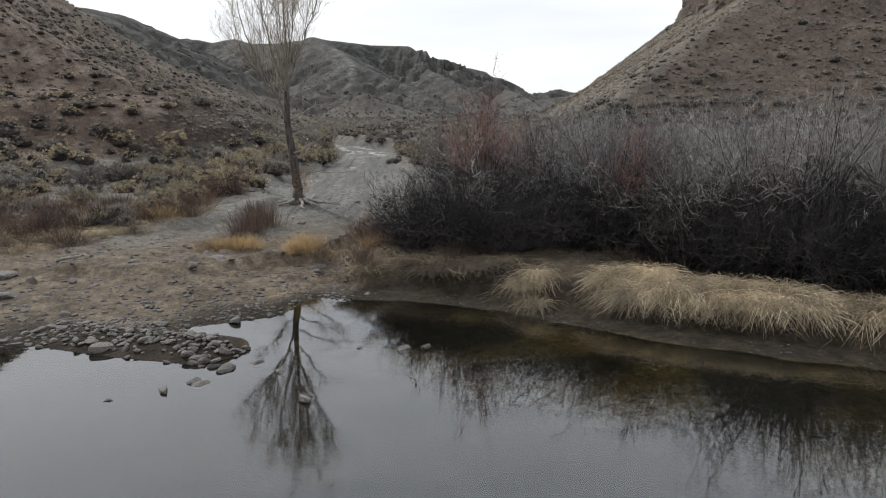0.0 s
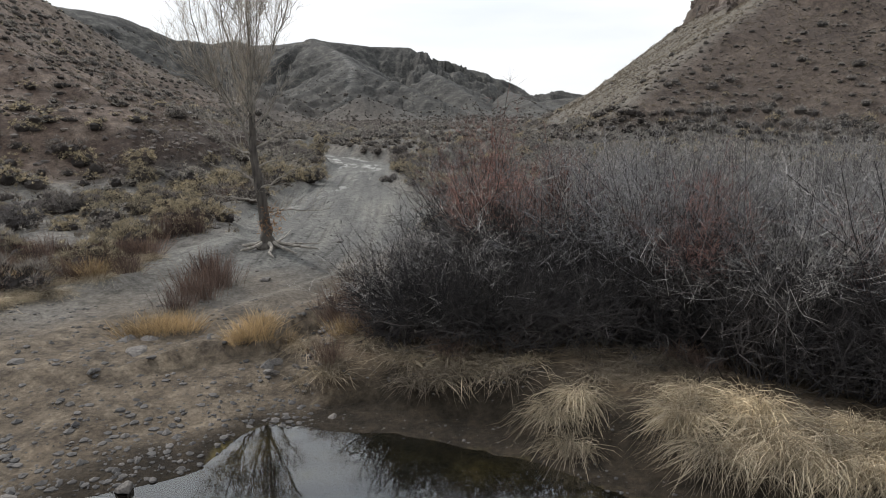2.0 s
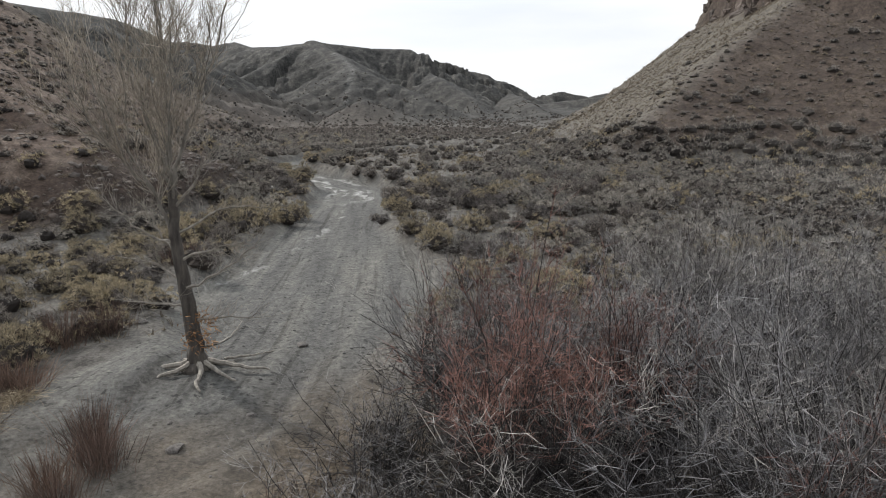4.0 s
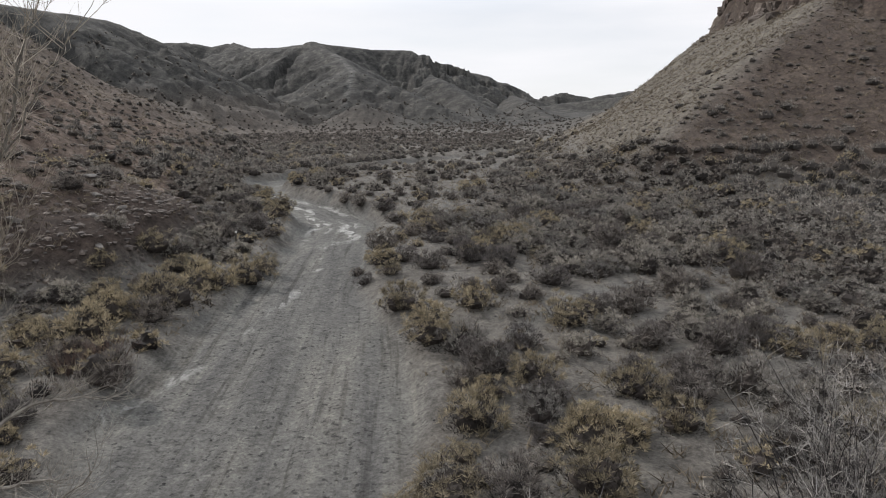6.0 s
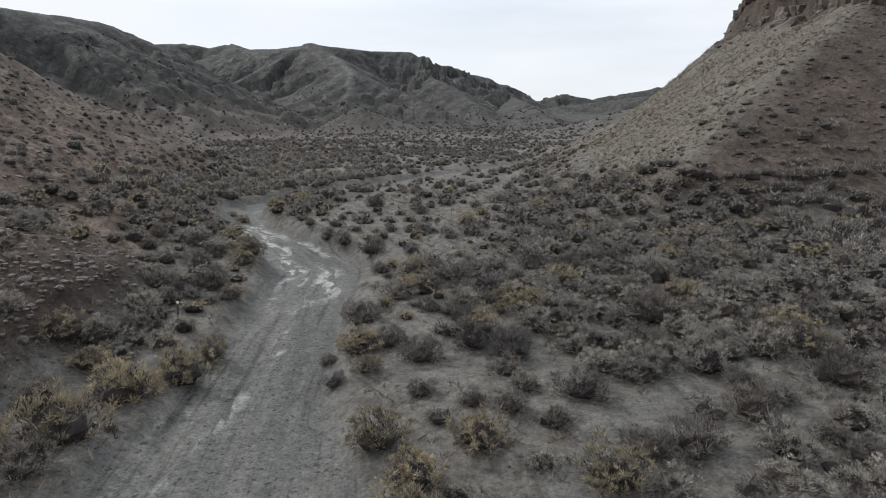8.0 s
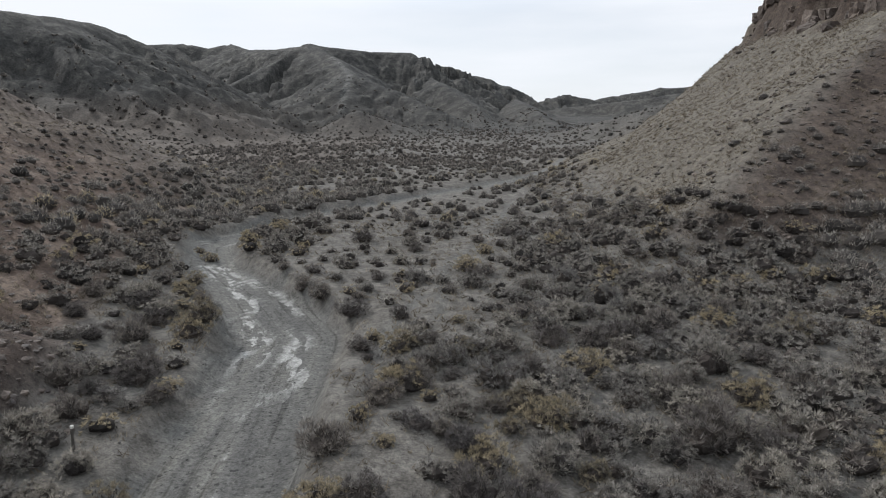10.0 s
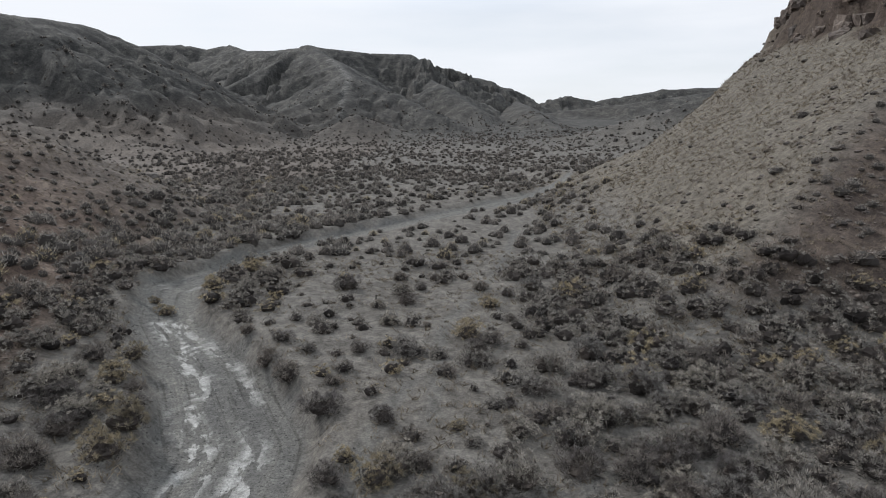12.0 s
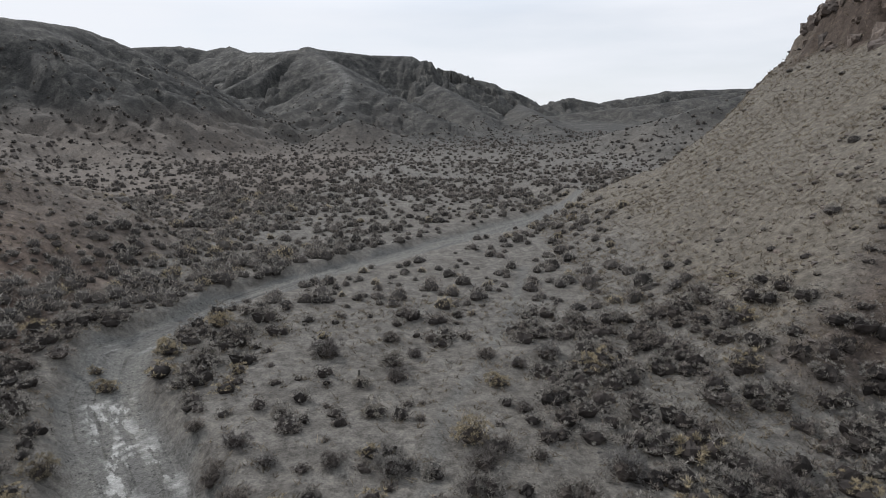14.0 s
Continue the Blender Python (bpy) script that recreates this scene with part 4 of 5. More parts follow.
    size = rng.lognormal(-0.03, 0.36, n) * np.where(hill > 0.5, np.where((x > 5) & (y < 75), 0.62, 0.58), 1.0) * np.where((x > 3) & (hill < 0.5) & (y > 34) & (y < 66), 1.58, np.where((y > 52) & (x < -8) & (d_wash < w_wash + 5.5), 1.3, np.where(y > 66, 0.86, np.where((y > 46) & (x > -7) & (x < 3), 0.8, 1.06))))
    size = np.clip(size, 0.35, 1.55)
    roll = rng.random(n)
    edge = np.exp(-np.maximum(d_wash - w_wash - 0.5, 0) / 2.2)
    kind = np.where(roll < 0.07 + 0.5 * edge * (y < 48) + 0.05 * (y < 40) * (x > -2) + 0.3 * (y < 34) * (x < -5), 1, np.where(roll > 0.62, 2, 0))
    tall = size * rng.uniform(0.75, 1.1, n) * np.where(hill > 0.4, 0.85, 1.0)
    fixed = np.array(PLACED)
    fixed[:, 2] *= np.where(fixed[:, 1] < 44, 1.2, 0.92)
    x, y, size, kind = np.concatenate([fixed[:, 0], x]), np.concatenate([fixed[:, 1], y]), np.concatenate([fixed[:, 2], size]), np.concatenate([fixed[:, 3].astype(int), kind])
    tall = np.concatenate([fixed[:, 2] * 1.05, tall])
    hill, h = np.concatenate([np.zeros(len(fixed)), hill]), np.concatenate([height(fixed[:, 0], fixed[:, 1]), h])
    n = len(x)
    turn = rng.uniform(0, 6.28, n)
    rank = np.hypot(np.maximum(np.abs(x + 1.5) - 9.5, 0), np.maximum(np.maximum(18 - y, y - 50), 0)) + rng.random(n) * 5 - size * 3
    rank[:len(fixed)] = -99
    near = np.zeros(n, bool)
    near[np.argsort(rank)[:430]] = True
    names = ("sage", "tan", "bare")
    labels = {"sage": ("sagebrush", "grey-green sagebrush bush on dry pale soil"), "tan": ("rabbitbrush", "rabbitbrush with dry straw-yellow tops beside the wash"), "bare": ("bare_bush", "leafless grey-brown desert bush on dry soil")}
    masters = {}
    for i in np.where(near)[0]:
        key = names[kind[i]]
        geos, wm, lm = lists[key]
        v = int(rng.integers(0, len(geos)))
        first = (key, v) not in masters
        if first:
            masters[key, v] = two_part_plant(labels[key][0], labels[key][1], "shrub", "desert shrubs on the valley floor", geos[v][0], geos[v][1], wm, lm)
        thing_at(masters[key, v], x[i], y[i], turn[i], size[i], tall[i], first=first)
    mid_zone = ~near & (y > 14) & (y < 68) & (x > np.where(y < 52, -30, -17)) & (x < 18) & ((hill < 0.6) | (y < 64) & (x > 0) | (y < 52) & (x < 0))
    middle = {"sage": [brush_geometry(60 + k, 560, 150, (12, 5), (0.045, 0.085), 0.0115, 9, heart=0.57) for k in range(5)],
              "tan": [brush_geometry(70 + k, 580, 130, (12, 5), (0.045, 0.085), 0.0115, 11, 0.5, heart=0.56) for k in range(4)],
              "bare": [brush_geometry(80 + k, 460, 170, (12, 5), (0.05, 0.10), 0.0105, 8, 0.45, heart=0.57) for k in range(4)]}
    small = {key: [mound_geometry(at + k, 7, 130, (0.09, 0.17), 0.036) for k in range(5)] for key, at in (("sage", 160), ("tan", 170), ("bare", 180))}
    heap = {SAGE_SHADED_WOOD: [], SCRUB_SHADED_HEART: [], SAGE: [], RABBIT: [], GREASE: []}
    for zone, geos in ((mid_zone, middle), (~near & ~mid_zone, small)):
        for k, key in enumerate(names):
            pick = np.where(zone & (kind == k))[0]
            if not len(pick):
                continue
            shapes = geos[key]
            rows = np.stack([x[pick], y[pick], h[pick] - 0.03, turn[pick], size[pick], tall[pick], rng.integers(0, len(shapes), len(pick))], -1)
            heap[SAGE_SHADED_WOOD if geos is middle else SCRUB_SHADED_HEART].append(tiled([s[0] for s in shapes], rows))
            heap[lists[key][2]].append(tiled([s[1] for s in shapes], rows))
    # far scrub on the valley floor and the feet of the mountains
    m = 30000
    fy = 112 + 210 * rng.random(m) ** 1.25
    fx = rng.uniform(-0.72, 0.50, m) * (fy + 5)
    fh = height(fx, fy)
    lift = fh - plain(fy)
    ok = (rng.random(m) < (0.46 + 0.40 * fbm(fx, fy, 16, 3)) * (1 - 0.6 * step(4, 16, lift))) & (lift < 30)
    fx, fy, fh = fx[ok], fy[ok], fh[ok]
    tiny = [mound_geometry(260 + k, 5, 30, (0.12, 0.22), 0.075) for k in range(5)]
    s = rng.lognormal(-0.12, 0.36, len(fx))
    rows = np.stack([fx, fy, fh - 0.04, rng.uniform(0, 6.28, len(fx)), s * 1.0, s * 0.9, rng.integers(0, 5, len(fx))], -1)
    heap[SCRUB_SHADED_HEART].append(tiled([g[0] for g in tiny], rows))
    heap[GREASE].append(tiled([g[1] for g in tiny], rows))
    for mat, title, label in ((SAGE_SHADED_WOOD, "scrub_wood", "woody bases of desert scrub, darkened for inner shade"), (SCRUB_SHADED_HEART, "far_scrub_wood", "tangled hearts of distant desert scrub, darkened for shade"), (SAGE, "sagebrush_scrub", "grey-green sagebrush covering valley floor and slopes"),
                              (RABBIT, "rabbitbrush_scrub", "straw-yellow rabbitbrush scattered over the valley"), (GREASE, "bare_scrub", "leafless grey-brown scrub over the valley")):
        geo = merge(heap[mat])
        tagged(new(title, mesh_of(title, geo[0], geo[1], mat)), label, "scrub", kind="stuff")


plant_brush()


# ---- bare cottonwood beside the track ----
def smooth_line(points, k):
    """A rounded line of k points through the given ones."""
    p = np.array(points, float)
    t, u = np.linspace(0, 1, len(p)), np.linspace(0, 1, k)
    q = np.stack([np.interp(u, t, p[:, i]) for i in range(3)], -1)
    for _ in range(2):
        q[1:-1] = (q[:-2] + 2 * q[1:-1] + q[2:]) / 4
    return q


def limb_geometry(rng, points, r0, r1, k=14, sides=8, wobble=0.02):
    line = smooth_line(points, k)
    line[1:-1] += rng.normal(size=(k - 2, 3)) * wobble
    return line, tubes(line[None], np.linspace(r0, r1, k)[None], sides)


def twigs_from(rng, lines, count, length, width, rise=0.6, start=0.25):
    """Twigs that leave the given lines: their centre lines and their ribbons."""
    out = []
    for _ in range(count):
        ln = lines[rng.integers(0, len(lines))]
        u = rng.uniform(start, 1.0) * (len(ln) - 1)
        i = min(int(u), len(ln) - 2)
        a = ln[i] + (ln[i + 1] - ln[i]) * (u - i)
        d = unit(unit(ln[i + 1] - ln[i]) * 0.7 + rng.normal(size=3) * 0.42 + np.array([0, 0, rise]))
        s = length * rng.uniform(0.5, 1.3)
        b = a + d * s * 0.5 + rng.normal(size=3) * 0.04 * s
        c = b + unit(d + np.array([0, 0, 0.35]) + rng.normal(size=3) * 0.2) * s * 0.5
        out.append(np.stack([a, b, c]))
    P = np.stack(out)
    return out, ribbons(rng, P, np.tile(np.array([[1.0, 0.75, 0.4]]), (count, 1)) * width)


def build_cottonwood(x, y):
    rng = np.random.default_rng(21)
    root = tagged(new("cottonwood_tree"), "leafless young cottonwood with forked trunk and fine upright twigs", "tree")
    root.location = (x, y, ground_z(x, y))
    trunk, geo = limb_geometry(rng, [(0.02, 0, -0.25), (0.0, 0, 0.15), (-0.07, 0, 0.8), (-0.20, 0.02, 1.8), (-0.27, 0.0, 2.5), (-0.24, 0, 3.2)], 0.165, 0.07, 22, 12, 0.012)
    flare = geo[0]
    low = np.clip(1 - flare[:, 2] / 0.35, 0, 1)[:, None] ** 2
    flare[:, :2] += (flare[:, :2] - trunk[0, :2]) * low[:, :1] * 0.9
    part("trunk", (flare, geo[1]), BARK, root, "grey-brown furrowed bark")
    mains = [
        [(-0.24, 0, 2.3), (-0.42, -0.05, 2.75), (-0.52, -0.1, 3.05), (-1.20, -0.25, 4.15), (-1.55, -0.3, 5.0), (-1.75, -0.3, 6.0)],
        [(-0.24, 0, 3.15), (-0.45, 0.1, 3.6), (-0.85, 0.25, 4.65), (-1.05, 0.35, 5.6), (-1.1, 0.4, 6.6)],
        [(-0.24, 0, 3.15), (-0.22, -0.05, 3.8), (-0.18, -0.1, 4.7), (-0.22, -0.15, 5.8), (-0.2, -0.2, 7.0)],
        [(-0.24, 0, 3.15), (-0.05, 0.02, 3.75), (0.36, 0.1, 4.65), (0.75, 0.15, 5.3), (1.0, 0.2, 6.2)],
        [(-0.26, 0, 2.6), (-0.35, 0.25, 3.2), (-0.5, 0.7, 4.3), (-0.45, 0.95, 5.6), (-0.4, 1.0, 6.5)],
        [(-0.24, 0, 2.9), (-0.1, -0.35, 3.6), (0.15, -0.75, 4.6), (0.3, -0.9, 5.8)],
        [(-0.52, -0.1, 3.05), (-0.95, -0.3, 3.55), (-1.5, -0.4, 4.1), (-1.9, -0.5, 4.9)],
    ]
    lines = []
    for k, pts in enumerate(mains):
        pts = [(-0.24 + (px + 0.24) * 0.84, py * 0.84, pz) for px, py, pz in pts]
        line, geo = limb_geometry(rng, pts, 0.040 if k < 4 else 0.026, 0.006, 16, 7)
        lines.append(line)
        part("limb", geo, LIMB_BARK, root, "smooth grey-tan bark")
    seconds = []
    for line in lines:
        for _ in range(9):
            i = rng.integers(3, len(line) - 3)
            d = unit(unit(line[i + 1] - line[i]) + rng.normal(size=3) * 0.42 + np.array([0, 0, 0.30]))
            s = rng.uniform(0.7, 1.8)
            pts = [line[i], line[i] + d * s * 0.4 + rng.normal(size=3) * 0.05, line[i] + d * s + np.array([0, 0, 0.25 * s])]
            l2, geo = limb_geometry(rng, pts, 0.011, 0.0035, 8, 4, 0.02)
            seconds.append(l2)
            part("branch", geo, LIMB_BARK, root)
    t1, g1 = twigs_from(rng, lines + seconds, 900, 0.62, 0.008, 0.35)
    t2, g2 = twigs_from(rng, t1, 8000, 0.32, 0.0052, 0.3)
    part("crown", merge([g1, g2]), TWIG, root, "pale fine twigs without leaves")
    for pts in ([(-0.15, -0.05, 1.45), (0.35, -0.25, 1.65), (0.9, -0.3, 2.0), (1.25, -0.25, 2.35)], [(-0.2, 0, 1.9), (0.2, -0.1, 2.1), (0.6, -0.2, 2.2), (1.0, -0.35, 2.3)],
                [(-0.12, 0, 1.1), (-0.6, -0.2, 1.25), (-1.1, -0.25, 1.3)], [(-0.1, 0, 0.85), (0.35, 0.0, 0.95), (1.05, 0.1, 0.9)], [(-0.22, 0, 2.2), (-0.75, -0.25, 2.5), (-1.3, -0.35, 3.1)],
                [(-0.2, 0, 2.0), (-0.6, 0.3, 2.3), (-1.0, 0.5, 2.9)], [(-0.22, 0, 2.4), (0.3, 0.2, 2.7), (0.8, 0.3, 2.9), (1.2, 0.3, 2.8)], [(-0.18, 0, 1.6), (-0.7, 0.1, 1.9), (-1.3, 0.1, 2.0)],
                [(-0.24, 0, 2.8), (0.25, -0.3, 3.3), (0.75, -0.5, 3.9)]):
        line, geo = limb_geometry(rng, pts, 0.028, 0.006, 10, 5, 0.02)
        low, tw = twigs_from(rng, [line], 40, 0.5, 0.008, 0.1, 0.15)
        _, fine = twigs_from(rng, low, 160, 0.28, 0.005, 0.1, 0.1)
        part("side_branch", merge([geo, tw, fine]), PALE_WOOD, root, "pale dead side branch")
    n = 260
    at = np.stack([rng.normal(size=n) * 0.16 + 0.08, rng.normal(size=n) * 0.14 - 0.05, rng.uniform(0.35, 1.05, n)], -1)
    P = np.stack([at, at + unit(rng.normal(size=(n, 3)) + np.array([0.2, 0, -0.2])) * rng.uniform(0.06, 0.16, (n, 1))], 1)
    part("dead_leaves", ribbons(rng, P, np.full((n, 2), 0.02)), RUST, root, "rust-brown dead leaves hanging at the trunk")
    for az, s in ((0.1, 1.1), (-0.5, 0.8), (-1.2, 0.9), (3.3, 1.4), (3.9, 0.8), (2.4, 0.7), (0.7, 0.6)):
        d = np.array([math.cos(az), math.sin(az), 0])
        side = np.array([-d[1], d[0], 0])
        pts = [d * 0.12 + np.array([0, 0, 0.16]), d * 0.4 * s + side * 0.05 + np.array([0, 0, 0.06]), d * 0.8 * s - side * 0.08 + np.array([0, 0, 0.035]), d * 1.1 * s + np.array([0, 0, -0.05])]
        part("root", limb_geometry(rng, pts, 0.055, 0.018, 10, 6, 0.01)[1], PALE_WOOD, root, "pale exposed root on the soil")


RUST = plant_material("rust_dead_leaves", (0.14, 0.075, 0.040), (0.36, 0.21, 0.11))
build_cottonwood(-4.2, 19.15)


# ---- grass by the pond ----
def plant_grass():
    rng = np.random.default_rng(31)
    masters = {}

    def tuft(key, x, y, wide, high, label, group):
        if key not in masters:
            mat, droop, spread_w, blades, thick = {"straw": (STRAW, 1.35, 0.15, 640, 0.0058), "straw2": (STRAW, 1.3, 0.10, 620, 0.0058), "gold": (STRAW_GOLD, 0.22, 0.16, 270, 0.0085), "dull": (DULL_GRASS, 1.05, 0.14, 270, 0.0085), "rush": (RED_STEMS, 0.12, 0.16, 210, 0.008)}[key]
            ob = tagged(new("grass_tussock", mesh_of("grass_tussock", *tussock_geometry(300 + len(masters), blades, 0.6, spread_w, droop, thick), mat)), label, "grass", group)
            masters[key] = ob
            return thing_at(ob, x, y, rng.uniform(0, 6.28), wide, high, first=True)
        ob = thing_at(masters[key], x, y, rng.uniform(0, 6.28), wide, high)
        return tagged(ob, label, "grass", group)

    bank = "straw grass along the pond bank"
    for x, y, w in ((1.45, 10.15, 0.85), (1.62, 10.6, 0.9), (1.3, 10.5, 0.8), (2.8, 9.5, 0.95), (3.25, 9.4, 0.95), (3.65, 9.25, 0.9), (4.05, 9.15, 0.95), (4.5, 9.0, 1.0), (4.95, 8.9, 1.0), (5.35, 8.8, 0.95), (5.75, 8.6, 1.0)):
        tuft("straw2" if x < 2 else "straw", x, y, w, w * rng.uniform(1.0, 1.25), "drooping tussock of straw-coloured dry grass on the bank", bank)
    for _ in range(32):
        x = rng.uniform(2.5, 8.2)
        y = shore(np.array([x]))[0] + rng.uniform(1.0, 1.9)
        tuft("straw", x, y, rng.uniform(0.65, 1.05), rng.uniform(0.6, 1.3), "drooping tussock of straw-coloured dry grass on the bank", bank)
    for x, y, w in ((-0.15, 11.4, 1.0), (0.3, 11.5, 0.9), (0.85, 11.3, 0.95), (-0.5, 11.9, 0.9), (0.15, 12.0, 0.9), (1.2, 11.7, 0.8), (-1.0, 12.3, 0.7), (2.0, 11.2, 0.7), (2.5, 11.0, 0.7)):
        tuft("dull", x, y, w, w * 0.8, "faded grey-brown grass tussock below the willows", "faded grass below the willows")
    for _ in range(34):
        x = rng.uniform(-1.9, 4.6)
        y = 12.1 - 0.35 * max(x - 2.5, 0) + rng.uniform(-0.7, 0.5)
        k = rng.random()
        tuft("dull" if k < 0.7 else "rush", x, y, rng.uniform(0.5, 0.8), rng.uniform(0.45, 0.8), "faded grey-brown grass tussock below the willows" if k < 0.7 else "clump of upright reddish-brown dead stems", "faded grass below the willows")
    for x, y, w in ((-4.34, 13.2, 0.8), (-4.7, 13.2, 0.75), (-4.0, 13.4, 0.7), (-2.7, 12.9, 0.75), (-2.95, 12.75, 0.6), (-2.4, 13.1, 0.6), (-1.4, 12.8, 0.7), (-4.5, 13.7, 0.6), (-2.8, 13.3, 0.6)):
        tuft("gold", x, y, w, w * 0.85, "golden dry grass tuft beside the muddy track", "golden grass beside the track")
    beyond = []
    for _ in range(300):
        x, y = rng.uniform(-16, -6.4), rng.uniform(12.8, 19.0)
        if y < 12.2 + 0.9 * max(0, x + 8.6) * 2:
            continue
        k = rng.random()
        if x < -9.0:
            beyond.append((x, y, ground_z(x, y) - 0.03, rng.uniform(0, 6.28), rng.uniform(0.6, 1.05), rng.uniform(0.6, 1.1), 0 if k < 0.38 else 1 if k < 0.7 else 2))
            continue
        tuft("straw2" if k < 0.30 else "gold" if k < 0.38 else "rush" if k < 0.62 else "dull", x, y, rng.uniform(0.6, 1.05), rng.uniform(0.6, 1.1), "clump of upright reddish-brown dead stems" if 0.38 <= k < 0.62 else "dry tan grass tussock on the flat beside the track", "dry grass beside the track")
    for x, y, w, h in ((-4.6, 16.4, 0.9, 1.3), (-4.3, 16.0, 0.8, 1.2), (-4.75, 15.6, 0.8, 1.1), (-4.35, 15.2, 0.7, 1.0), (-4.9, 16.9, 0.8, 1.3), (-4.6, 14.6, 0.7, 0.9), (-1.75, 13.8, 0.8, 1.0), (-1.3, 13.2, 0.8, 0.9), (-1.5, 14.4, 0.9, 1.2), (-0.9, 12.7, 0.8, 0.9),
                       (-7.3, 27.2, 1.1, 1.2), (-7.6, 26.6, 1.1, 1.2), (-7.2, 20.2, 1.0, 1.5), (-6.6, 20.8, 0.9, 1.5), (-9.5, 15.8, 0.9, 1.2), (-8.4, 16.9, 0.9, 1.2), (-10.6, 17.2, 0.9, 1.3), (-11.8, 16.2, 0.9, 1.2), (-7.4, 17.3, 0.8, 1.0), (-12.6, 18.4, 0.9, 1.2), (-9.2, 18.6, 0.9, 1.2)):
        tuft("rush", x, y, w, h, "clump of upright reddish-brown dead stems", "reddish dead stems by the track")

    shapes = [tussock_geometry(330, 430, 0.6, 0.12, 1.0, 0.0075), tussock_geometry(331, 210, 0.6, 0.16, 0.12, 0.008), tussock_geometry(332, 270, 0.6, 0.14, 1.0, 0.0085)]
    for k, mat, label in ((0, STRAW, "pale dry grass covering the flat beside the track"), (1, RED_STEMS, "upright reddish-brown dead stems covering the flat"), (2, DULL_GRASS, "faded grey-brown grass covering the flat")):
        geo = tiled(shapes, [r for r in beyond if r[6] == k])
        tagged(new("dry_grass", mesh_of("dry_grass", geo[0], geo[1], mat)), label, "grass", kind="stuff")


DULL_GRASS = plant_material("faded_grass_blades", (0.13, 0.105, 0.075), (0.32, 0.27, 0.205), patch=1.3)
RED_STEMS = plant_material("reddish_dead_stems", (0.080, 0.054, 0.045), (0.21, 0.148, 0.120), patch=1.3)
plant_grass()


# ---- stones, gravel and rubble ----
def crag_geometry(seed):
    """A jointed block of cliff rock about 1 m across, with stepped, broken faces."""
    rng = np.random.default_rng(seed)
    bm = bmesh.new()
    bmesh.ops.create_cube(bm, size=1.0)
    bmesh.ops.subdivide_edges(bm, edges=bm.edges[:], cuts=3, use_grid_fill=True)
    cuts = unit(rng.normal(size=(5, 3)) * np.array([1, 1, 0.5]))
    reach = rng.uniform(0.36, 0.5, 5)
    for v in bm.verts:
        p = np.array(v.co)
        for c, r in zip(cuts, reach):
            over = p @ c - r
            if over > 0:
                p = p - c * over
        p = p + (rng.random(3) - 0.5) * np.array([0.2, 0.2, 0.14])
        v.co = Vector((p[0], p[1], p[2] * 1.15 + 0.3))
    bmesh.ops.triangulate(bm, faces=bm.faces[:])
    co = np.array([v.co[:] for v in bm.verts])
    fa = np.array([[v.index for v in f.verts] for f in bm.faces])
    bm.free()
    return co, fa


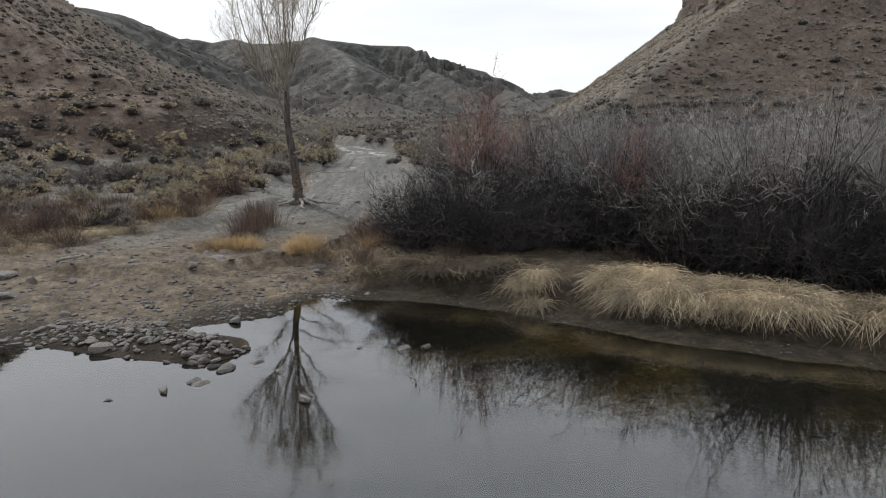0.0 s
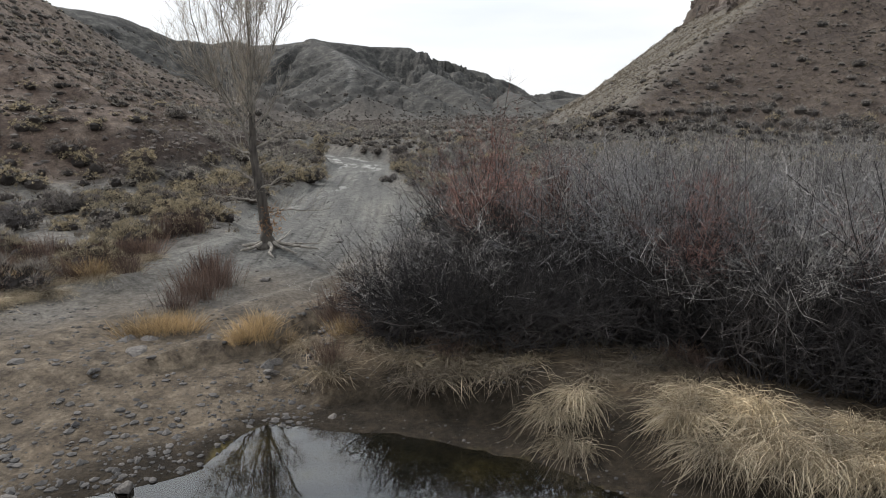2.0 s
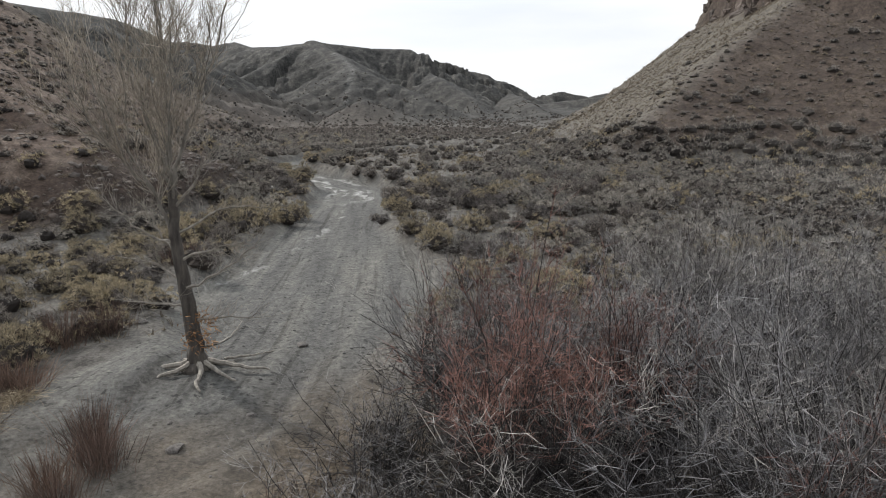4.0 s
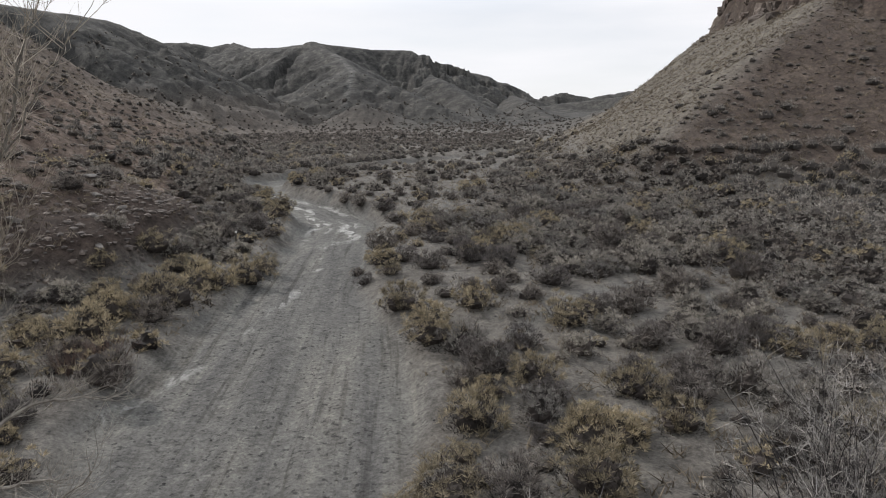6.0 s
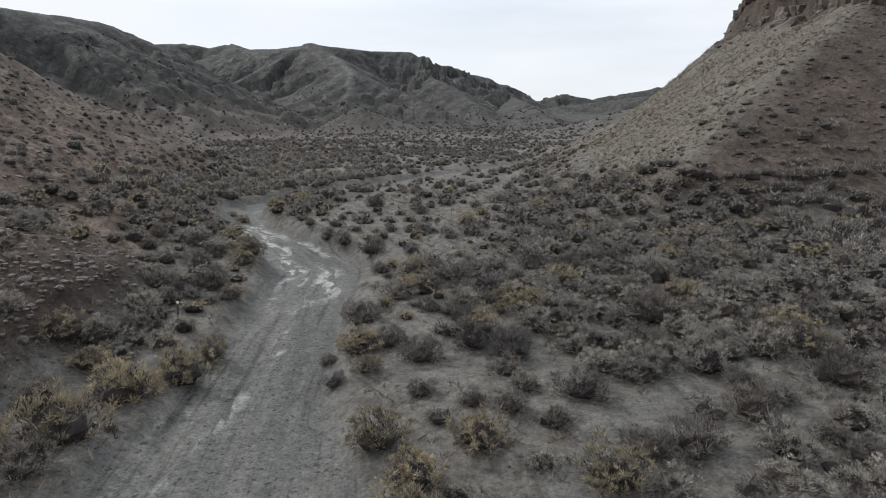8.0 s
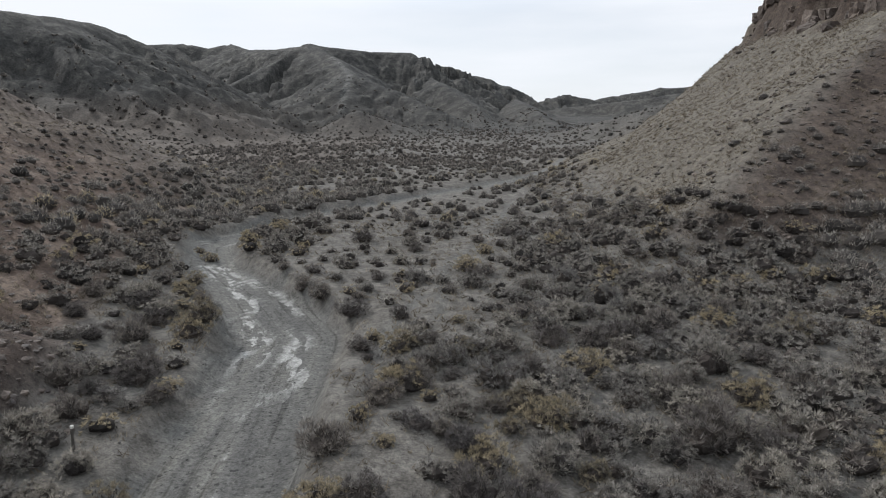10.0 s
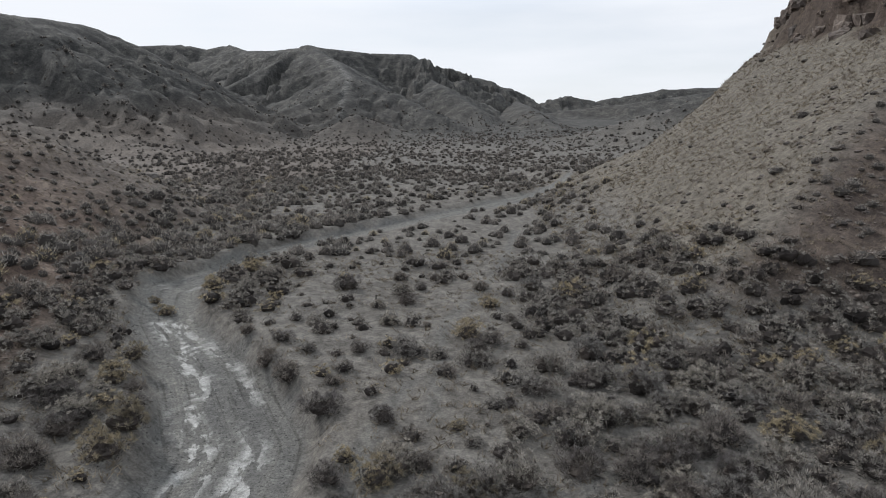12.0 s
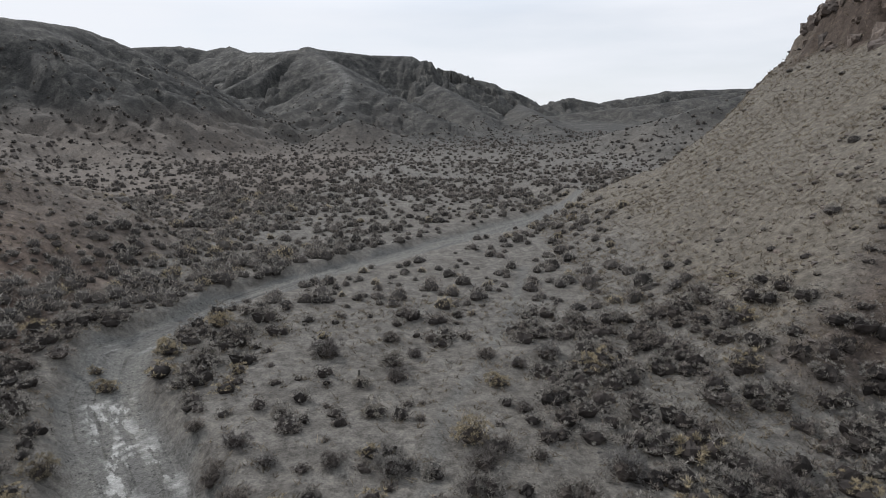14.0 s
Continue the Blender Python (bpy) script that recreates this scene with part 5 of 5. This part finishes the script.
def lay_stones():
    rng = np.random.default_rng(41)
    shapes = [rock_geometry(400 + k, 0.55 + 0.1 * (k % 3)) for k in range(7)]
    stones = []
    for k in range(7):
        stones.append([mesh_of("stone", shapes[k][0], shapes[k][1], STONE), False])

    wet = [mesh_of("wet_stone", c, f, WET_STONE) for c, f in shapes]

    def stone(x, y, size, label, group, sink=0.25, name="stone", floor_z=None):
        size *= 0.8
        me = stones[rng.integers(0, 7)][0]
        ob = new(name, me)
        z = ground_z(x, y) if floor_z is None else floor_z
        ob.matrix_basis = Matrix.Translation((x, y, z - sink * size * 0.5)) @ Euler((rng.uniform(-0.25, 0.25), rng.uniform(-0.25, 0.25), rng.uniform(0, 6.28))).to_matrix().to_4x4() @ Matrix.Diagonal((size, size * rng.uniform(0.75, 1.1), size * rng.uniform(0.7, 1.0), 1))
        return tagged(ob, label, "stone", group)

    for x, y, s in ((-7.65, 11.2, 0.5), (-6.9, 10.1, 0.42), (-4.35, 8.02, 0.28), (-4.05, 9.1, 0.30), (-3.06, 9.4, 0.26), (-7.0, 10.9, 0.3), (-6.35, 11.0, 0.2), (-5.7, 11.9, 0.25), (-2.33, 12.15, 0.26), (-1.31, 11.0, 0.16), (-3.58, 16.6, 0.38), (-2.75, 20.8, 0.36), (-2.86, 17.7, 0.2), (-6.3, 21.5, 0.4), (-4.0, 17.4, 0.2), (-2.4, 12.5, 0.3)):
        stone(x, y, s, "angular grey-brown stone half sunk in mud", "single stones on the shore")
    for x, y, s in ((-4.3, 12.45, 0.55), (-4.7, 12.9, 0.4), (-4.35, 12.95, 0.34), (-2.45, 12.35, 0.34)):
        stone(x, y, s, "broad flat stone at the edge of the mud", "single stones on the shore", 0.5)
    for x, y, s in ((-3.06, 7.62, 0.26), (-2.9, 7.66, 0.24), (-2.72, 7.5, 0.2), (-2.58, 7.39, 0.30), (-2.28, 7.64, 0.24), (-1.88, 7.33, 0.2), (-1.46, 6.5, 0.22), (-2.7, 6.95, 0.24), (-2.8, 7.0, 0.2), (-3.03, 6.74, 0.2), (-1.09, 8.19, 0.1), (-0.51, 8.15, 0.2), (-0.21, 8.25, 0.14), (-3.5, 6.5, 0.12)):
        stone(x, y, s, "dark wet stone breaking the water surface", "stones standing in the pond", 0.4, floor_z=0.0).data = wet[rng.integers(0, 7)]
    for _ in range(290):
        u = rng.random()
        x = -5.6 + 2.9 * u + rng.normal() * 0.16
        y = 8.85 - 0.9 * u + rng.normal() * (0.30 - 0.12 * u)
        stone(x, y, rng.uniform(0.06, 0.13) * (1.7 if rng.random() < 0.12 else 1), "pale grey cobble on the gravel spit", "cobbles of the gravel spit", 0.15)
    for x, y, s in ((-11.6, 35.2, 0.7), (-11.2, 36.4, 0.5), (-12.3, 36.9, 0.6), (-10.6, 33.6, 0.45), (-13.4, 38.6, 0.7), (-10.2, 31.8, 0.5), (-14.0, 35.4, 0.6), (-12.8, 33.0, 0.5), (-9.3, 34.6, 0.35)):
        stone(x, y, s, "flat broken rock slab on the dark slope", "rock slabs on the cut slope")
    # outcrops on crests
    for x, y, s in ((-25.2, 86, 2.4), (-24, 85.5, 2.0), (-26.6, 86.2, 2.2), (-28.0, 84.4, 1.8), (-22.8, 86, 1.5), (-33, 79, 1.8), (-38.5, 76, 2.2)):
        stone(x, y, s, "dark weathered rock ledge on the crest", "rock ledges on the crests", 0.35, "rock_outcrop")
    for _ in range(90):
        y = rng.uniform(74, 109)
        x = 37.0 + 0.2 * max(y - 98, 0) + rng.normal() * 1.0
        ob = stone(x, y, rng.uniform(0.8, 2.2), "brown jointed cliff rock on the ridge", "cliff rocks on the ridge", 0.7, "cliff_rock")
        ob.data = CLIFF_MESHES[rng.integers(0, 7)] if CLIFF_MESHES else ob.data
        if not CLIFF_MESHES:
            CLIFF_MESHES.extend(mesh_of("cliff_rock", c, f, CLIFF) for c, f in [crag_geometry(430 + k) for k in range(7)])
    for _ in range(24):
        x = rng.uniform(31.5, 37.5)
        y = float(np.interp(x, [22.8, 35, 60], [100, 107, 122])) + rng.normal() * 0.8
        ob = stone(x, y, rng.uniform(0.3, 0.7), "brown jointed cliff rock on the ridge", "cliff rocks on the ridge", 1.0, "cliff_rock")
        ob.data = CLIFF_MESHES[rng.integers(0, 7)]
    # loose small stones
    ico = []
    for k in range(6):
        bm = bmesh.new()
        bmesh.ops.create_icosphere(bm, subdivisions=1, radius=0.5)
        co = np.array([v.co[:] for v in bm.verts]) * np.array([1.15, 0.85, 0.6])
        co = co * rng.uniform(0.72, 1.15, (len(co), 1))
        ico.append((co, np.array([[v.index for v in f.verts] for f in bm.faces])))
        bm.free()
    rows, rubble = [], []

    def scatter(n, xs, ys, sizes, test, heap):
        x, y = rng.uniform(*xs, n), rng.uniform(*ys, n)
        ok = test(x, y)
        x, y = x[ok], y[ok]
        s = rng.uniform(0, 1, len(x)) ** 3.2 * (sizes[1] - sizes[0]) + sizes[0]
        heap.append(np.stack([x, y, height(x, y) - 0.06 * s, rng.uniform(0, 6.28, len(x)), s, s, rng.integers(0, 6, len(x))], -1))

    def shore_band(x, y):
        s = y - shore(x)
        return (s > -0.12) & (rng.random(len(x)) < np.exp(-np.maximum(s, 0) / 1.3) * 0.9 + 0.10)

    def on_wash(x, y):
        d, w, _ = along(x, y, WASH)
        return (d < w * 1.1) & (rng.random(len(x)) < 0.75)

    def off_wash(x, y):
        d, w, _ = along(x, y, WASH)
        return (d > w) & (rng.random(len(x)) < 0.5)

    scatter(12000, (-9, -1.5), (8, 15), (0.025, 0.14), shore_band, rows)
    scatter(2200, (-1.5, 6), (7, 12), (0.015, 0.06), shore_band, rows)
    scatter(6000, (-8, 0.5), (14, 50), (0.02, 0.08), on_wash, rows)
    scatter(2600, (-14, 12), (20, 62), (0.03, 0.13), off_wash, rows)
    scatter(5200, (-34, -9), (26, 72), (0.06, 0.45), lambda x, y: height(x, y) - plain(y) > 0.7, rubble)
    scatter(1800, (-14, -8.3), (30, 44), (0.05, 0.34), lambda x, y: height(x, y) - plain(y) > 0.2, rubble)
    scatter(2600, (12, 42), (50, 76), (0.08, 0.5), lambda x, y: height(x, y) - plain(y) > 1.0, rubble)
    for title, heap, mat, label in (("gravel", rows, STONE, "loose grey gravel and small stones"), ("rubble", rubble, RUBBLE, "loose brown rock rubble on the slopes")):
        geo = tiled(ico, np.concatenate(heap))
        tagged(new(title, mesh_of(title, geo[0], geo[1], mat)), label, title, kind="stuff")


CLIFF_MESHES = []
lay_stones()


# ---- marker posts and fallen wood ----
POST_DARK = bark_material("weathered_post", (0.03, 0.026, 0.022), (0.08, 0.07, 0.06), 30)
POST_TIP = stone_material("pale_post_cap", (0.55, 0.54, 0.5), (0.75, 0.74, 0.7))


def build_post(x, y, high, cap):
    root = tagged(new("marker_post"), "short dark marker post with pale top among the brush" if cap else "short dark wooden marker post among the brush", "post", "marker posts")
    root.location = (x, y, ground_z(x, y))
    line = np.array([(0, 0, -0.15), (0, 0, high * 0.5), (0.01, 0, high)])
    part("shaft", tubes(line[None], np.full((1, 3), 0.035), 6), POST_DARK, root)
    top = np.array([(0.01, 0, high - 0.002), (0.01, 0, high + 0.06), (0.01, 0, high + 0.065)])
    part("cap", tubes(top[None], np.array([[0.04, 0.04, 0.004]]), 6), POST_TIP if cap else POST_DARK, root, "pale cap" if cap else "")


build_post(-7.8, 38.2, 0.55, True)
build_post(-2.55, 59.1, 0.5, False)


def drop_branch(points, r, label):
    rng = np.random.default_rng(int(abs(points[0][0]) * 1000))
    pts = [(x, y, ground_z(x, y) + z) for x, y, z in points]
    line, geo = limb_geometry(rng, pts, r, r * 0.3, 12, 6, 0.012)
    tagged(new("fallen_branch", mesh_of("fallen_branch", geo[0], geo[1], PALE_WOOD)), label, "branch", "fallen branches")


drop_branch([(-4.75, 20.7, 0.02), (-4.42, 21.0, 0.03), (-4.30, 21.5, 0.05), (-4.32, 22.0, 0.10)], 0.03, "pale dead branch lying on the gravel track")
drop_branch([(-3.9, 19.6, 0.03), (-3.5, 19.9, 0.06), (-3.2, 20.4, 0.04)], 0.03, "pale dead branch lying near the tree roots")
drop_branch([(-7.2, 12.0, 0.03), (-6.8, 12.1, 0.08), (-6.5, 12.0, 0.03)], 0.04, "short grey driftwood piece on the mud")


# ---- low dry grass between the bushes and on the sunny slopes ----
def plant_low_grass():
    rng = np.random.default_rng(51)
    shapes = []
    for k in range(4):
        P = np.stack([rng.normal(size=(7, 3)) * np.array([0.05, 0.05, 0]), rng.normal(size=(7, 3)) * np.array([0.11, 0.11, 0]) + np.array([0, 0, 0.15])], 1)
        shapes.append(ribbons(rng, P, np.full((7, 2), 0.022)))
    rows = []
    for n, xs, ys, keep in ((15000, (-14, 16), (20, 70), 0.7), (26000, (8, 40), (50, 108), 1.0), (12000, (-40, -12), (26, 98), 1.0)):
        x, y = rng.uniform(*xs, n), rng.uniform(*ys, n)
        d, w, _ = along(x, y, WASH)
        ok = (d > w + 0.3) & (rng.random(n) < keep * (0.6 + 0.6 * fbm(x, y, 3, 3))) & ~((x > -2.5) & (y < 20.5))
        x, y = x[ok], y[ok]
        s = rng.uniform(0.5, 1.4, len(x)) * (1.3 if ys[0] > 50 else 1.0)
        rows.append(np.stack([x, y, height(x, y), rng.uniform(0, 6.28, len(x)), s, s, rng.integers(0, 4, len(x))], -1))
    geo = tiled(shapes, np.concatenate(rows))
    tagged(new("low_grass", mesh_of("low_grass", geo[0], geo[1], DULL_GRASS)), "sparse low dry grass tufts on soil", "grass", kind="stuff")


plant_low_grass()
